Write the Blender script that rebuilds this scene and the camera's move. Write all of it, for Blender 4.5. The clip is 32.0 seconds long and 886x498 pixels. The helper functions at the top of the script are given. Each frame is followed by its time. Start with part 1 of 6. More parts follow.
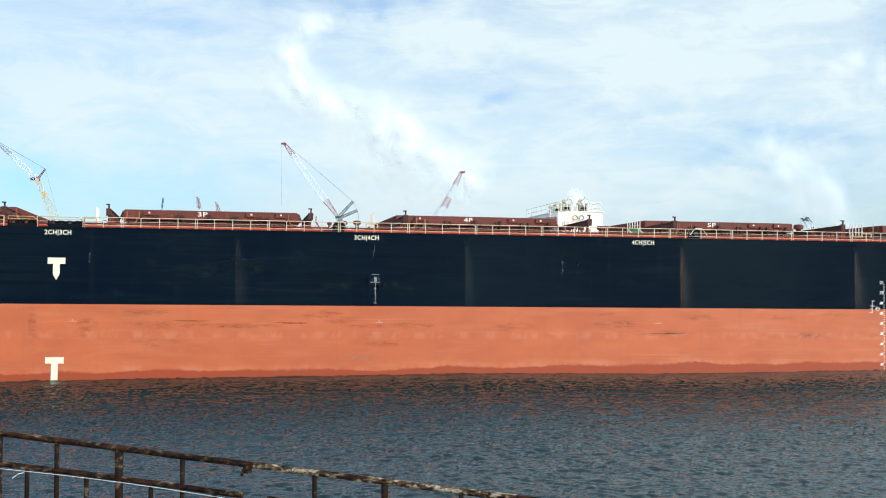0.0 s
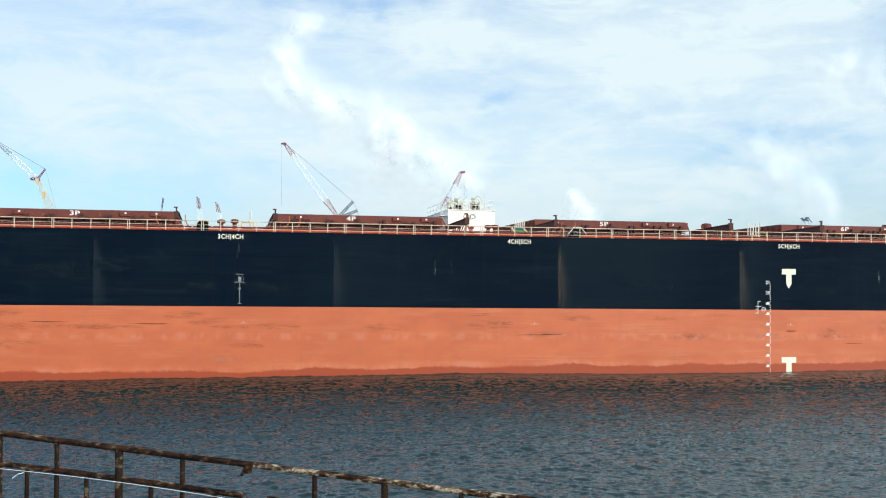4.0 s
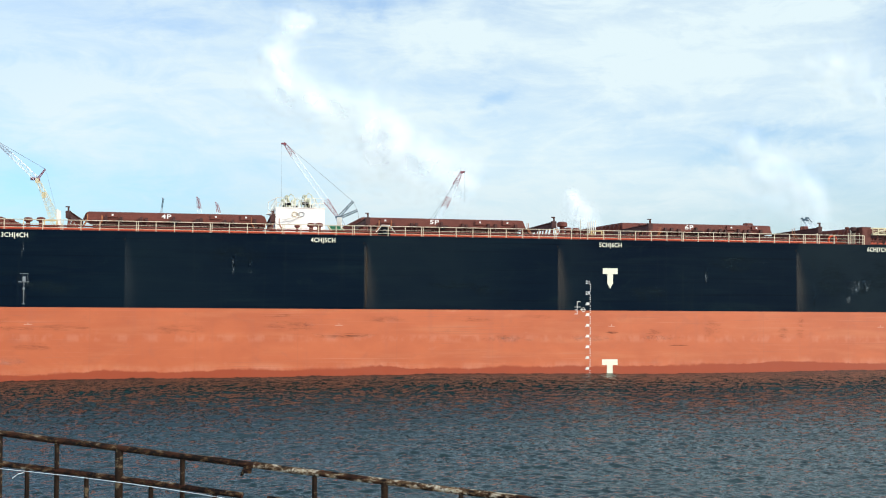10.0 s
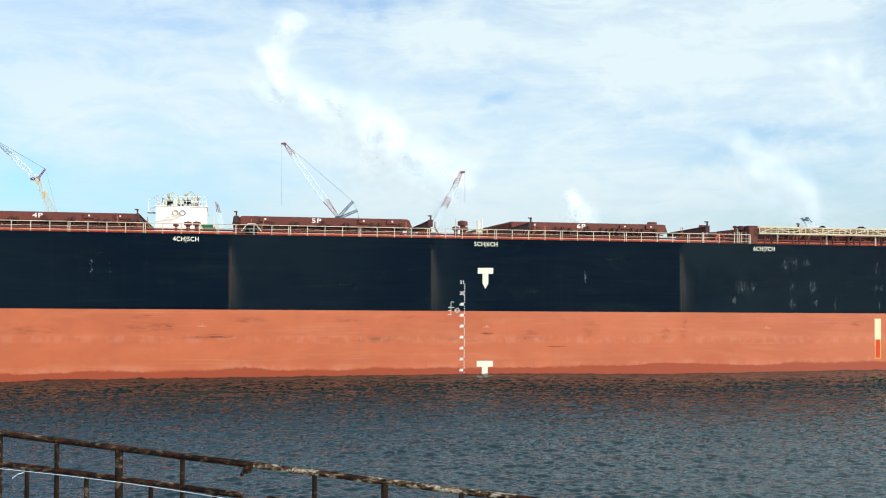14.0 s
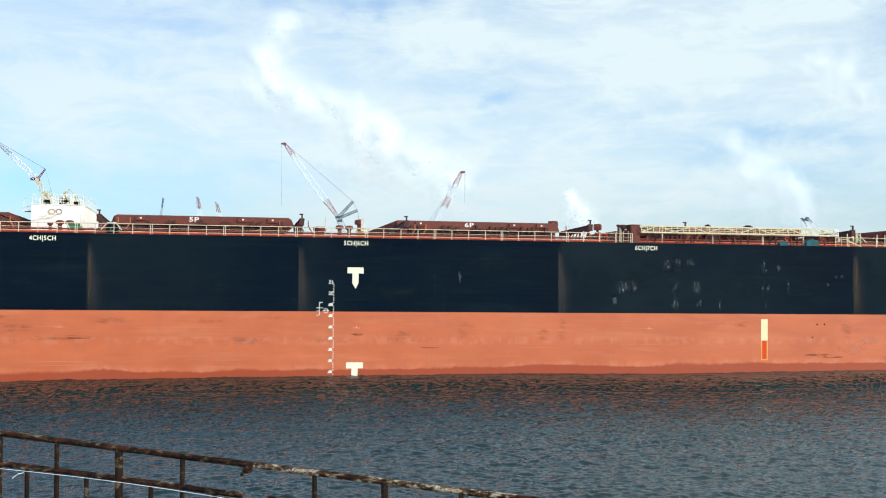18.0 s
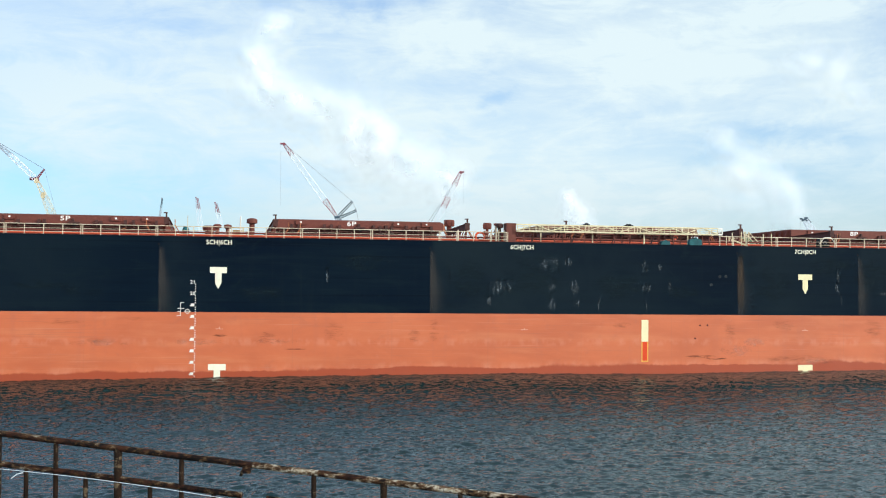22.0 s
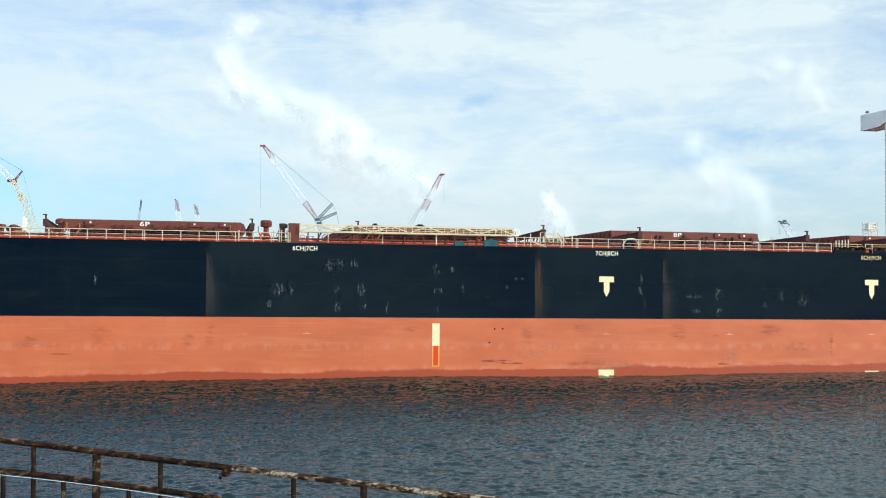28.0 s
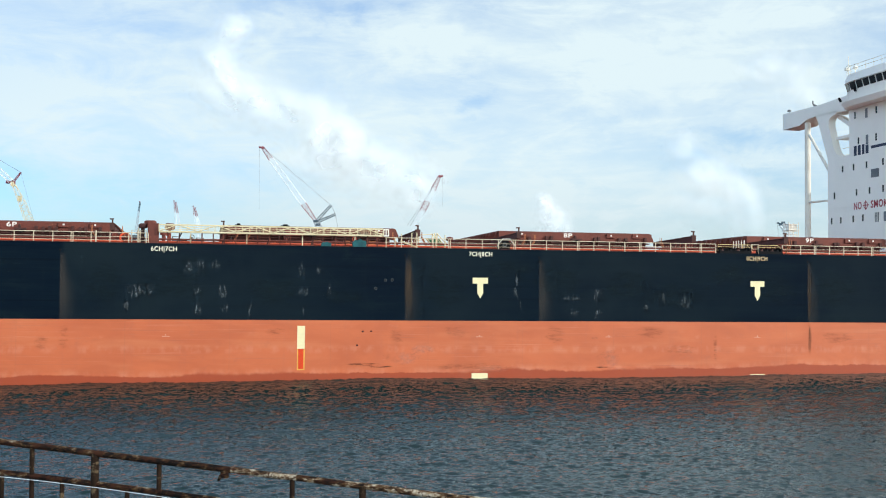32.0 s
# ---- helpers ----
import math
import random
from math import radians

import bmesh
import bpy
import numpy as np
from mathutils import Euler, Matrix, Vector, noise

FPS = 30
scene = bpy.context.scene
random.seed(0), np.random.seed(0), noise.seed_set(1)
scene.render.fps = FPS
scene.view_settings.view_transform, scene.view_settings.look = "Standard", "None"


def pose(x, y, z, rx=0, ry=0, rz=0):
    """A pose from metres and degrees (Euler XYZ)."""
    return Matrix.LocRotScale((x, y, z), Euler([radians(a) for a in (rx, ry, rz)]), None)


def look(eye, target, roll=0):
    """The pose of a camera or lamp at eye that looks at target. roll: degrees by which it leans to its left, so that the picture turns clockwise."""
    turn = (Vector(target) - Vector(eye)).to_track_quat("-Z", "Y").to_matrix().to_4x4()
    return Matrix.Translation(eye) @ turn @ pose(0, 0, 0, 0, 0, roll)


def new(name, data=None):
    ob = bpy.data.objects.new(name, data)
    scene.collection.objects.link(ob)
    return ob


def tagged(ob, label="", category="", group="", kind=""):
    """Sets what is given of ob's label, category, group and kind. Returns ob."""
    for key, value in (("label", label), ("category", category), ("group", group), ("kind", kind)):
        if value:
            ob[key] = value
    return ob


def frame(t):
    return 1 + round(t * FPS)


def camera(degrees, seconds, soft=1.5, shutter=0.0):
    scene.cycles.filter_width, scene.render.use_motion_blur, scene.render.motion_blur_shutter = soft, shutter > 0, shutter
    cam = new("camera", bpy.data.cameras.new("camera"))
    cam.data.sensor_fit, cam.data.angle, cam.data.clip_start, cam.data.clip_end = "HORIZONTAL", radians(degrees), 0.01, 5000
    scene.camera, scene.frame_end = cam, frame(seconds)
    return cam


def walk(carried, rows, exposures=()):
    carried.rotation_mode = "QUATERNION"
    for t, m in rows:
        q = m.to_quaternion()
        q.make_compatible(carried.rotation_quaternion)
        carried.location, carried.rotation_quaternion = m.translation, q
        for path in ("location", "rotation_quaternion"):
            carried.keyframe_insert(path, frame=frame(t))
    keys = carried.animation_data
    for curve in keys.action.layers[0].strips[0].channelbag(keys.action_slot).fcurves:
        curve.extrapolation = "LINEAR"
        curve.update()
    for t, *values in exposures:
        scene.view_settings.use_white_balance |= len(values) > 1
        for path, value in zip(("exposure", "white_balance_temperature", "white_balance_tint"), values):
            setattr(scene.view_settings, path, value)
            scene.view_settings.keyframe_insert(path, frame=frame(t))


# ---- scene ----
cam = camera(41.904, 32.0, soft=1.05)
EYE_Z = 8.02
# seconds, turn to the right, tilt upwards (degrees)
TURNS = [(0, 0, 1.942), (10, 0, 1.942), (20, 0, 1.942), (21, .008, 1.942), (22, .042, 1.944), (22.5, .129, 1.956), (23, .227, 1.978), (23.5, .409, 1.995),
         (24, .568, 2.006), (24.5, .621, 2.008), (25, .63, 2.015), (25.5, .665, 2.03), (27.5, 1.007, 2.062), (28, 1.02, 2.064), (28.5, .99, 2.071),
         (29, .988, 2.082), (29.5, .996, 2.098), (30, 1.0, 2.107), (30.5, 1.02, 2.111), (31, 1.015, 2.124), (31.5, 1.03, 2.135), (32, 1.083, 2.143)]
walk(cam, [(t, pose(0, 0, EYE_Z, 90 + tilt, 0, -turn)) for t, turn, tilt in TURNS],
     [(0, 0.02), (16, 0.02), (32, -0.01)])

# ---- daylight ----
SUN_AZ, SUN_EL = 60, 26          # degrees to the right of straight behind the camera, and up
world = bpy.data.worlds.new("sky")
scene.world = world
world.use_nodes = True
wt = world.node_tree
wt.nodes.clear()


def wnode(kind, **values):
    n = wt.nodes.new(kind)
    for k, v in values.items():
        n.inputs[k].default_value = v
    return n


def wmath(op, a, b):
    n = wt.nodes.new("ShaderNodeMath")
    n.operation = op
    for i, s in enumerate((a, b)):
        if isinstance(s, (int, float)):
            n.inputs[i].default_value = s
        else:
            wt.links.new(s, n.inputs[i])
    return n.outputs[0]


sky = wt.nodes.new("ShaderNodeTexSky")
sky.sky_type, sky.sun_disc = "NISHITA", False
sky.sun_elevation, sky.sun_rotation = radians(SUN_EL), radians(180 - SUN_AZ)
sky.air_density, sky.dust_density, sky.ozone_density = 1.0, 0.6, 1.6
coord = wt.nodes.new("ShaderNodeTexCoord")


def wvec(op, a, b):
    n = wt.nodes.new("ShaderNodeVectorMath")
    n.operation = op
    for i, v in enumerate((a, b)):
        if isinstance(v, tuple):
            n.inputs[i].default_value = v
        else:
            wt.links.new(v, n.inputs[i])
    return n.outputs[0]


def cloud_noise(scale, size, detail, rough, warp, shift, lean=-6):
    mapping = wt.nodes.new("ShaderNodeMapping")
    mapping.inputs["Scale"].default_value = scale
    mapping.inputs["Location"].default_value = shift
    mapping.inputs["Rotation"].default_value = (0, radians(lean), 0)
    wt.links.new(coord.outputs["Generated"], mapping.inputs["Vector"])
    n = wnode("ShaderNodeTexNoise", Scale=size, Detail=detail, Roughness=rough, Distortion=warp)
    wt.links.new(mapping.outputs["Vector"], n.inputs["Vector"])
    return n


def wspan(src, lo, hi, a=0.0, b=1.0):
    n = wt.nodes.new("ShaderNodeMapRange")
    n.interpolation_type = "SMOOTHSTEP"
    for socket, value in (("From Min", lo), ("From Max", hi), ("To Min", a), ("To Max", b)):
        n.inputs[socket].default_value = value
    wt.links.new(src, n.inputs["Value"])
    return n.outputs["Result"]


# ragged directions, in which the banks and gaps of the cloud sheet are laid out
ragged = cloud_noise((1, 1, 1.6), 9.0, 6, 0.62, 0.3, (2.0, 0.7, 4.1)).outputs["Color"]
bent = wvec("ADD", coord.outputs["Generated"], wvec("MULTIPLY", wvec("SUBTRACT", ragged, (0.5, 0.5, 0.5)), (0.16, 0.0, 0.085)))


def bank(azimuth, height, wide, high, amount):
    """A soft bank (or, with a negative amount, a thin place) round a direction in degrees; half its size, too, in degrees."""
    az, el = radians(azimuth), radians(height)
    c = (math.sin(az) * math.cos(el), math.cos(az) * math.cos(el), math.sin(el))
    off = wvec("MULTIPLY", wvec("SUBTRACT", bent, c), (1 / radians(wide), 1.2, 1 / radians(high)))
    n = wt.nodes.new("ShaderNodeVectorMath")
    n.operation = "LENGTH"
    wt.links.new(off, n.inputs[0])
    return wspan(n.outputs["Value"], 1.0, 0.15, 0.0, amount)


sheet = wspan(cloud_noise((1, 1, 2.6), 3.4, 8, 0.58, 0.7, (3.1, 0.4, 1.7)).outputs["Fac"], 0.30, 0.66, 0.65, 0.96)
curd = wspan(cloud_noise((1, 1, 2.4), 13.0, 8, 0.62, 0.8, (0.3, 1.9, 0.2), -14).outputs["Fac"], 0.34, 0.72, -0.11, 0.18)
fibre = wspan(cloud_noise((1, 1, 6.0), 8.0, 8, 0.66, 0.5, (5.3, 0.9, 2.2), -12).outputs["Fac"], 0.40, 0.70, -0.06, 0.11)
cover = wmath("ADD", wmath("ADD", sheet, curd), fibre)
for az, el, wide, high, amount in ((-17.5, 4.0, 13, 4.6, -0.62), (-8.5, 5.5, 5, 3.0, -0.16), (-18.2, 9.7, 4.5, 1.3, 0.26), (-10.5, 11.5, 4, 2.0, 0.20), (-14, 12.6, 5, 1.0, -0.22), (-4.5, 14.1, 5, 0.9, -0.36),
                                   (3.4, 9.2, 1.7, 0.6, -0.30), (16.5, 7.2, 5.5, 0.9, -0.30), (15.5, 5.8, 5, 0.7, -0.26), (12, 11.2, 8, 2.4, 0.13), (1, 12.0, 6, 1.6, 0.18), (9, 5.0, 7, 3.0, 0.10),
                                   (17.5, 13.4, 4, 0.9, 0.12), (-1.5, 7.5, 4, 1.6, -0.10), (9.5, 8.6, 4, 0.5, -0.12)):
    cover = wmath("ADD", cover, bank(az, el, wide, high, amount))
cover = wmath("MAXIMUM", wmath("MINIMUM", cover, 1.0), 0.0)
# the cloud sheet thins out overhead, less so towards the sun
aloft = wt.nodes.new("ShaderNodeSeparateXYZ")
wt.links.new(coord.outputs["Generated"], aloft.inputs[0])
sunward = wmath("ADD", wmath("MULTIPLY", aloft.outputs[0], 0.45), wmath("MULTIPLY", wmath("MAXIMUM", wmath("MULTIPLY", aloft.outputs[1], -1.0), 0.0), 0.6))
cover = wmath("MULTIPLY", cover, wspan(wmath("SUBTRACT", aloft.outputs[2], sunward), 0.23, 0.56, 1.0, 0.34))
blue = wt.nodes.new("ShaderNodeMix")
blue.data_type, blue.blend_type = "RGBA", "MULTIPLY"
blue.inputs["Factor"].default_value = 1.0
wt.links.new(sky.outputs["Color"], blue.inputs[6])
blue.inputs[7].default_value = (0.101, 0.138, 0.178, 1)
mix = wt.nodes.new("ShaderNodeMix")
mix.data_type = "RGBA"
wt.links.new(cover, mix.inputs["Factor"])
wt.links.new(blue.outputs[2], mix.inputs[6])
mix.inputs[7].default_value = (0.780, 0.925, 0.976, 1)
back = wnode("ShaderNodeBackground", Strength=1.0)
# cloud and haze are brightest in the half of the sky where the sun stands, and a little dimmer low down
wt.links.new(wmath("MULTIPLY", wspan(aloft.outputs[1], 0.35, -0.45, 1.0, 1.9), wspan(aloft.outputs[2], 0.01, 0.13, 0.88, 1.0)), back.inputs["Strength"])
wt.links.new(mix.outputs[2], back.inputs["Color"])
wout = wt.nodes.new("ShaderNodeOutputWorld")
wt.links.new(back.outputs["Background"], wout.inputs["Surface"])

sun = new("sun", bpy.data.lights.new("sun", "SUN"))
sun.data.energy, sun.data.angle, sun.data.color = 3.15, radians(0.6), (1.0, 0.93, 0.83)
ra, re = radians(SUN_AZ), radians(SUN_EL)
sun.matrix_basis = look((math.sin(ra) * math.cos(re) * 50, -math.cos(ra) * math.cos(re) * 50, math.sin(re) * 50 + 60), (0, 0, 60))


# ---- materials ----
def material(name, colour, second=None, rough=0.6, metal=0.0, grain=8.0, patch=0.6, amount=0.5, bump=0.0, stretch=(1, 1, 1), spots=None, spot_scale=3.0, spot_level=0.6, coat=0.0, vary=0.0, spec=0.3):
    """Two scales of noise between two colours, spots of a third, a fine relief; vary: a change of tone from piece to piece."""
    m = bpy.data.materials.new(name)
    m.use_nodes = True
    nt = m.node_tree
    b = nt.nodes["Principled BSDF"]
    second = second or tuple(c * 0.72 for c in colour)
    tc = nt.nodes.new("ShaderNodeTexCoord")
    mp = nt.nodes.new("ShaderNodeMapping")
    mp.inputs["Scale"].default_value = stretch
    nt.links.new(tc.outputs["Object"], mp.inputs["Vector"])

    def noise_at(scale, detail=4, rgh=0.6):
        n = nt.nodes.new("ShaderNodeTexNoise")
        n.inputs["Scale"].default_value, n.inputs["Detail"].default_value, n.inputs["Roughness"].default_value = scale, detail, rgh
        nt.links.new(mp.outputs["Vector"], n.inputs["Vector"])
        return n.outputs["Fac"]

    def ramp(src, lo, hi):
        n = nt.nodes.new("ShaderNodeMapRange")
        n.inputs["From Min"].default_value, n.inputs["From Max"].default_value = lo, hi
        nt.links.new(src, n.inputs["Value"])
        return n.outputs["Result"]

    def blend(fac, a, c, mode="MIX"):
        n = nt.nodes.new("ShaderNodeMix")
        n.data_type, n.blend_type = "RGBA", mode
        for i, s in ((0, fac), (6, a), (7, c)):
            if isinstance(s, (int, float)):
                n.inputs[i].default_value = s
            elif isinstance(s, tuple):
                n.inputs[i].default_value = (*s, 1)
            else:
                nt.links.new(s, n.inputs[i])
        return n.outputs[2]

    large, fine = noise_at(patch), noise_at(grain, 6)
    both = nt.nodes.new("ShaderNodeMath")
    both.operation = "MULTIPLY_ADD"
    nt.links.new(fine, both.inputs[0])
    both.inputs[1].default_value = 0.5
    nt.links.new(large, both.inputs[2])
    col = blend(ramp(both.outputs[0], 0.75 - amount * 0.4, 0.75 + amount * 0.4), colour, second)
    if spots:
        col = blend(ramp(noise_at(spot_scale, 7, 0.7), spot_level, spot_level + 0.05), col, spots)
    if vary:
        info = nt.nodes.new("ShaderNodeObjectInfo")
        col = blend(1.0, col, ramp2(nt, info.outputs["Random"], 1 - vary, 1 + vary), "MULTIPLY")
    nt.links.new(col, b.inputs["Base Color"])
    rr = ramp(fine, 0.2, 0.8)
    rn = nt.nodes.new("ShaderNodeMath")
    rn.operation = "MULTIPLY_ADD"
    nt.links.new(rr, rn.inputs[0])
    rn.inputs[1].default_value, rn.inputs[2].default_value = 0.2, max(0.02, rough - 0.1)
    nt.links.new(rn.outputs[0], b.inputs["Roughness"])
    b.inputs["Metallic"].default_value = metal
    b.inputs["Coat Weight"].default_value = coat
    b.inputs["Specular IOR Level"].default_value = spec
    if bump:
        bn = nt.nodes.new("ShaderNodeBump")
        bn.inputs["Strength"].default_value, bn.inputs["Distance"].default_value = 0.6, bump
        nt.links.new(both.outputs[0], bn.inputs["Height"])
        nt.links.new(bn.outputs["Normal"], b.inputs["Normal"])
    return m


def ramp2(nt, src, lo, hi):
    n = nt.nodes.new("ShaderNodeMapRange")
    n.inputs["To Min"].default_value, n.inputs["To Max"].default_value = lo, hi
    nt.links.new(src, n.inputs["Value"])
    return n.outputs["Result"]


TRIM = math.tan(radians(0.542))


def nodes_of(name):
    m = bpy.data.materials.new(name)
    m.use_nodes = True
    return m, m.node_tree, m.node_tree.nodes["Principled BSDF"]


class Nodes:
    """Short hand for the larger node materials."""

    def __init__(self, nt):
        self.nt = nt
        self.tc = nt.nodes.new("ShaderNodeTexCoord")

    def mapped(self, scale=(1, 1, 1), shift=(0, 0, 0)):
        n = self.nt.nodes.new("ShaderNodeMapping")
        n.inputs["Scale"].default_value, n.inputs["Location"].default_value = scale, shift
        self.nt.links.new(self.tc.outputs["Object"], n.inputs["Vector"])
        return n.outputs["Vector"]

    def noise(self, vec, scale, detail=4, rough=0.6, warp=0.0):
        n = self.nt.nodes.new("ShaderNodeTexNoise")
        for k, v in (("Scale", scale), ("Detail", detail), ("Roughness", rough), ("Distortion", warp)):
            n.inputs[k].default_value = v
        self.nt.links.new(vec, n.inputs["Vector"])
        return n.outputs["Fac"]

    def math(self, op, a, b=0.0, c=0.0):
        n = self.nt.nodes.new("ShaderNodeMath")
        n.operation = op
        for i, s in enumerate((a, b, c)):
            if isinstance(s, (int, float)):
                n.inputs[i].default_value = s
            else:
                self.nt.links.new(s, n.inputs[i])
        return n.outputs[0]

    def span(self, src, lo, hi, a=0.0, b=1.0, smooth=True):
        n = self.nt.nodes.new("ShaderNodeMapRange")
        if smooth:
            n.interpolation_type = "SMOOTHSTEP"
        for k, v in (("From Min", lo), ("From Max", hi), ("To Min", a), ("To Max", b)):
            n.inputs[k].default_value = v
        self.nt.links.new(src, n.inputs["Value"])
        return n.outputs["Result"]

    def mix(self, fac, a, b, mode="MIX"):
        n = self.nt.nodes.new("ShaderNodeMix")
        n.data_type, n.blend_type = "RGBA", mode
        for i, s in ((0, fac), (6, a), (7, b)):
            if isinstance(s, (int, float)):
                n.inputs[i].default_value = s
            elif isinstance(s, tuple):
                n.inputs[i].default_value = (*s, 1)
            else:
                self.nt.links.new(s, n.inputs[i])
        return n.outputs[2]

    def axes(self):
        n = self.nt.nodes.new("ShaderNodeSeparateXYZ")
        self.nt.links.new(self.tc.outputs["Object"], n.inputs[0])
        return n.outputs

    def bump(self, height, strength, distance, to):
        n = self.nt.nodes.new("ShaderNodeBump")
        n.inputs["Strength"].default_value, n.inputs["Distance"].default_value = strength, distance
        self.nt.links.new(height, n.inputs["Height"])
        self.nt.links.new(n.outputs["Normal"], to)


def red_hull():
    m, nt, b = nodes_of("antifouling_red")
    n = Nodes(nt)
    x, y, z = n.axes()
    cloud = n.noise(n.mapped((0.16, 0.16, 0.34)), 1.0, 5, 0.6, 0.5)
    col = n.mix(n.span(cloud, 0.30, 0.70), (0.560, 0.128, 0.041), (0.480, 0.103, 0.032))
    fade = n.noise(n.mapped((0.10, 0.1, 0.9), (6, 0, 2)), 1.0, 6, 0.6, 0.3)
    col = n.mix(n.math("MULTIPLY", n.span(fade, 0.48, 0.72), 0.45), col, (0.585, 0.178, 0.072))
    run = n.noise(n.mapped((0.9, 0.9, 0.10), (0, 0, 3)), 1.0, 6, 0.62)
    col = n.mix(n.math("MULTIPLY", n.span(run, 0.52, 0.76), 0.30), col, (0.41, 0.105, 0.052))
    pale = n.span(n.noise(n.mapped((0.45, 0.5, 0.8), (2, 0, 9)), 1.3, 8, 0.72), 0.58, 0.74)
    col = n.mix(n.math("MULTIPLY", pale, 0.22), col, (0.64, 0.27, 0.17))
    dull = n.span(n.noise(n.mapped((0.5, 0.5, 0.7), (3, 0, 5)), 1.0, 7, 0.68, 0.4), 0.54, 0.72)
    col = n.mix(n.math("MULTIPLY", dull, 0.34), col, (0.37, 0.098, 0.048))
    # a paler course of repainted dashes half way down
    course = n.math("MULTIPLY", n.span(n.math("ABSOLUTE", n.math("SUBTRACT", z, 3.3)), 0.5, 0.1), n.span(n.noise(n.mapped((0.55, 0.5, 0.3), (8, 0, 4)), 1.4, 4, 0.6), 0.46, 0.60))
    col = n.mix(n.math("MULTIPLY", course, 0.28), col, (0.62, 0.24, 0.15))
    # long level scratches and rubbed lines from fenders
    where = n.span(n.noise(n.mapped((0.09, 0.1, 0.5), (7, 0, 3)), 1.0, 4, 0.6), 0.45, 0.62)
    for shift, tint, amount in (((1, 0, 3), (0.34, 0.10, 0.055), 0.55), ((5, 0, 8), (0.64, 0.25, 0.15), 0.45)):
        hair = n.span(n.noise(n.mapped((0.10, 0.1, 9), shift), 1.0, 5, 0.62), 0.56, 0.68)
        col = n.mix(n.math("MULTIPLY", n.math("MULTIPLY", hair, where), amount), col, tint)
    seam = n.math("LESS_THAN", n.math("ABSOLUTE", n.math("SUBTRACT", n.math("FRACT", n.math("DIVIDE", x, 8.9)), 0.5)), 0.005)
    col = n.mix(n.math("MULTIPLY", seam, 0.10), col, (0.25, 0.09, 0.05))
    # wet, weedy band along the waterline, with a ragged upper edge
    level = n.math("SUBTRACT", z, n.math("MULTIPLY", x, TRIM))
    edge = n.math("ADD", n.math("MULTIPLY", n.noise(n.mapped((0.10, 0.1, 0.05)), 1.0, 4, 0.55), 1.5),
                  n.math("MULTIPLY", n.noise(n.mapped((1.1, 1, 0.6)), 1.5, 6, 0.68), 0.45))
    over = n.math("SUBTRACT", level, n.math("SUBTRACT", edge, 0.22))
    soft = n.span(n.noise(n.mapped((0.12, 0.1, 0.1), (5, 0, 0)), 1.0, 3, 0.5), 0.35, 0.65, 0.06, 0.30)
    wet = n.span(n.math("DIVIDE", over, soft), 1.0, -0.25)
    salt = n.math("MULTIPLY", n.span(over, 0.75, 0.15), n.span(n.noise(n.mapped((0.35, 0.3, 0.15), (0, 0, 8)), 1.2, 6, 0.7), 0.42, 0.66))
    col = n.mix(n.math("MULTIPLY", salt, 0.35), col, (0.64, 0.27, 0.165))
    col = n.mix(n.math("MULTIPLY", wet, 0.92), col, (0.330, 0.047, 0.010))
    nt.links.new(col, b.inputs["Base Color"])
    nt.links.new(n.math("SUBTRACT", 0.50, n.math("MULTIPLY", wet, 0.10)), b.inputs["Roughness"])
    b.inputs["Specular IOR Level"].default_value = 0.55
    wave = n.noise(n.mapped((0.45, 0.45, 0.3)), 1.0, 2, 0.5)
    n.bump(wave, 0.35, 0.05, b.inputs["Normal"])
    return m


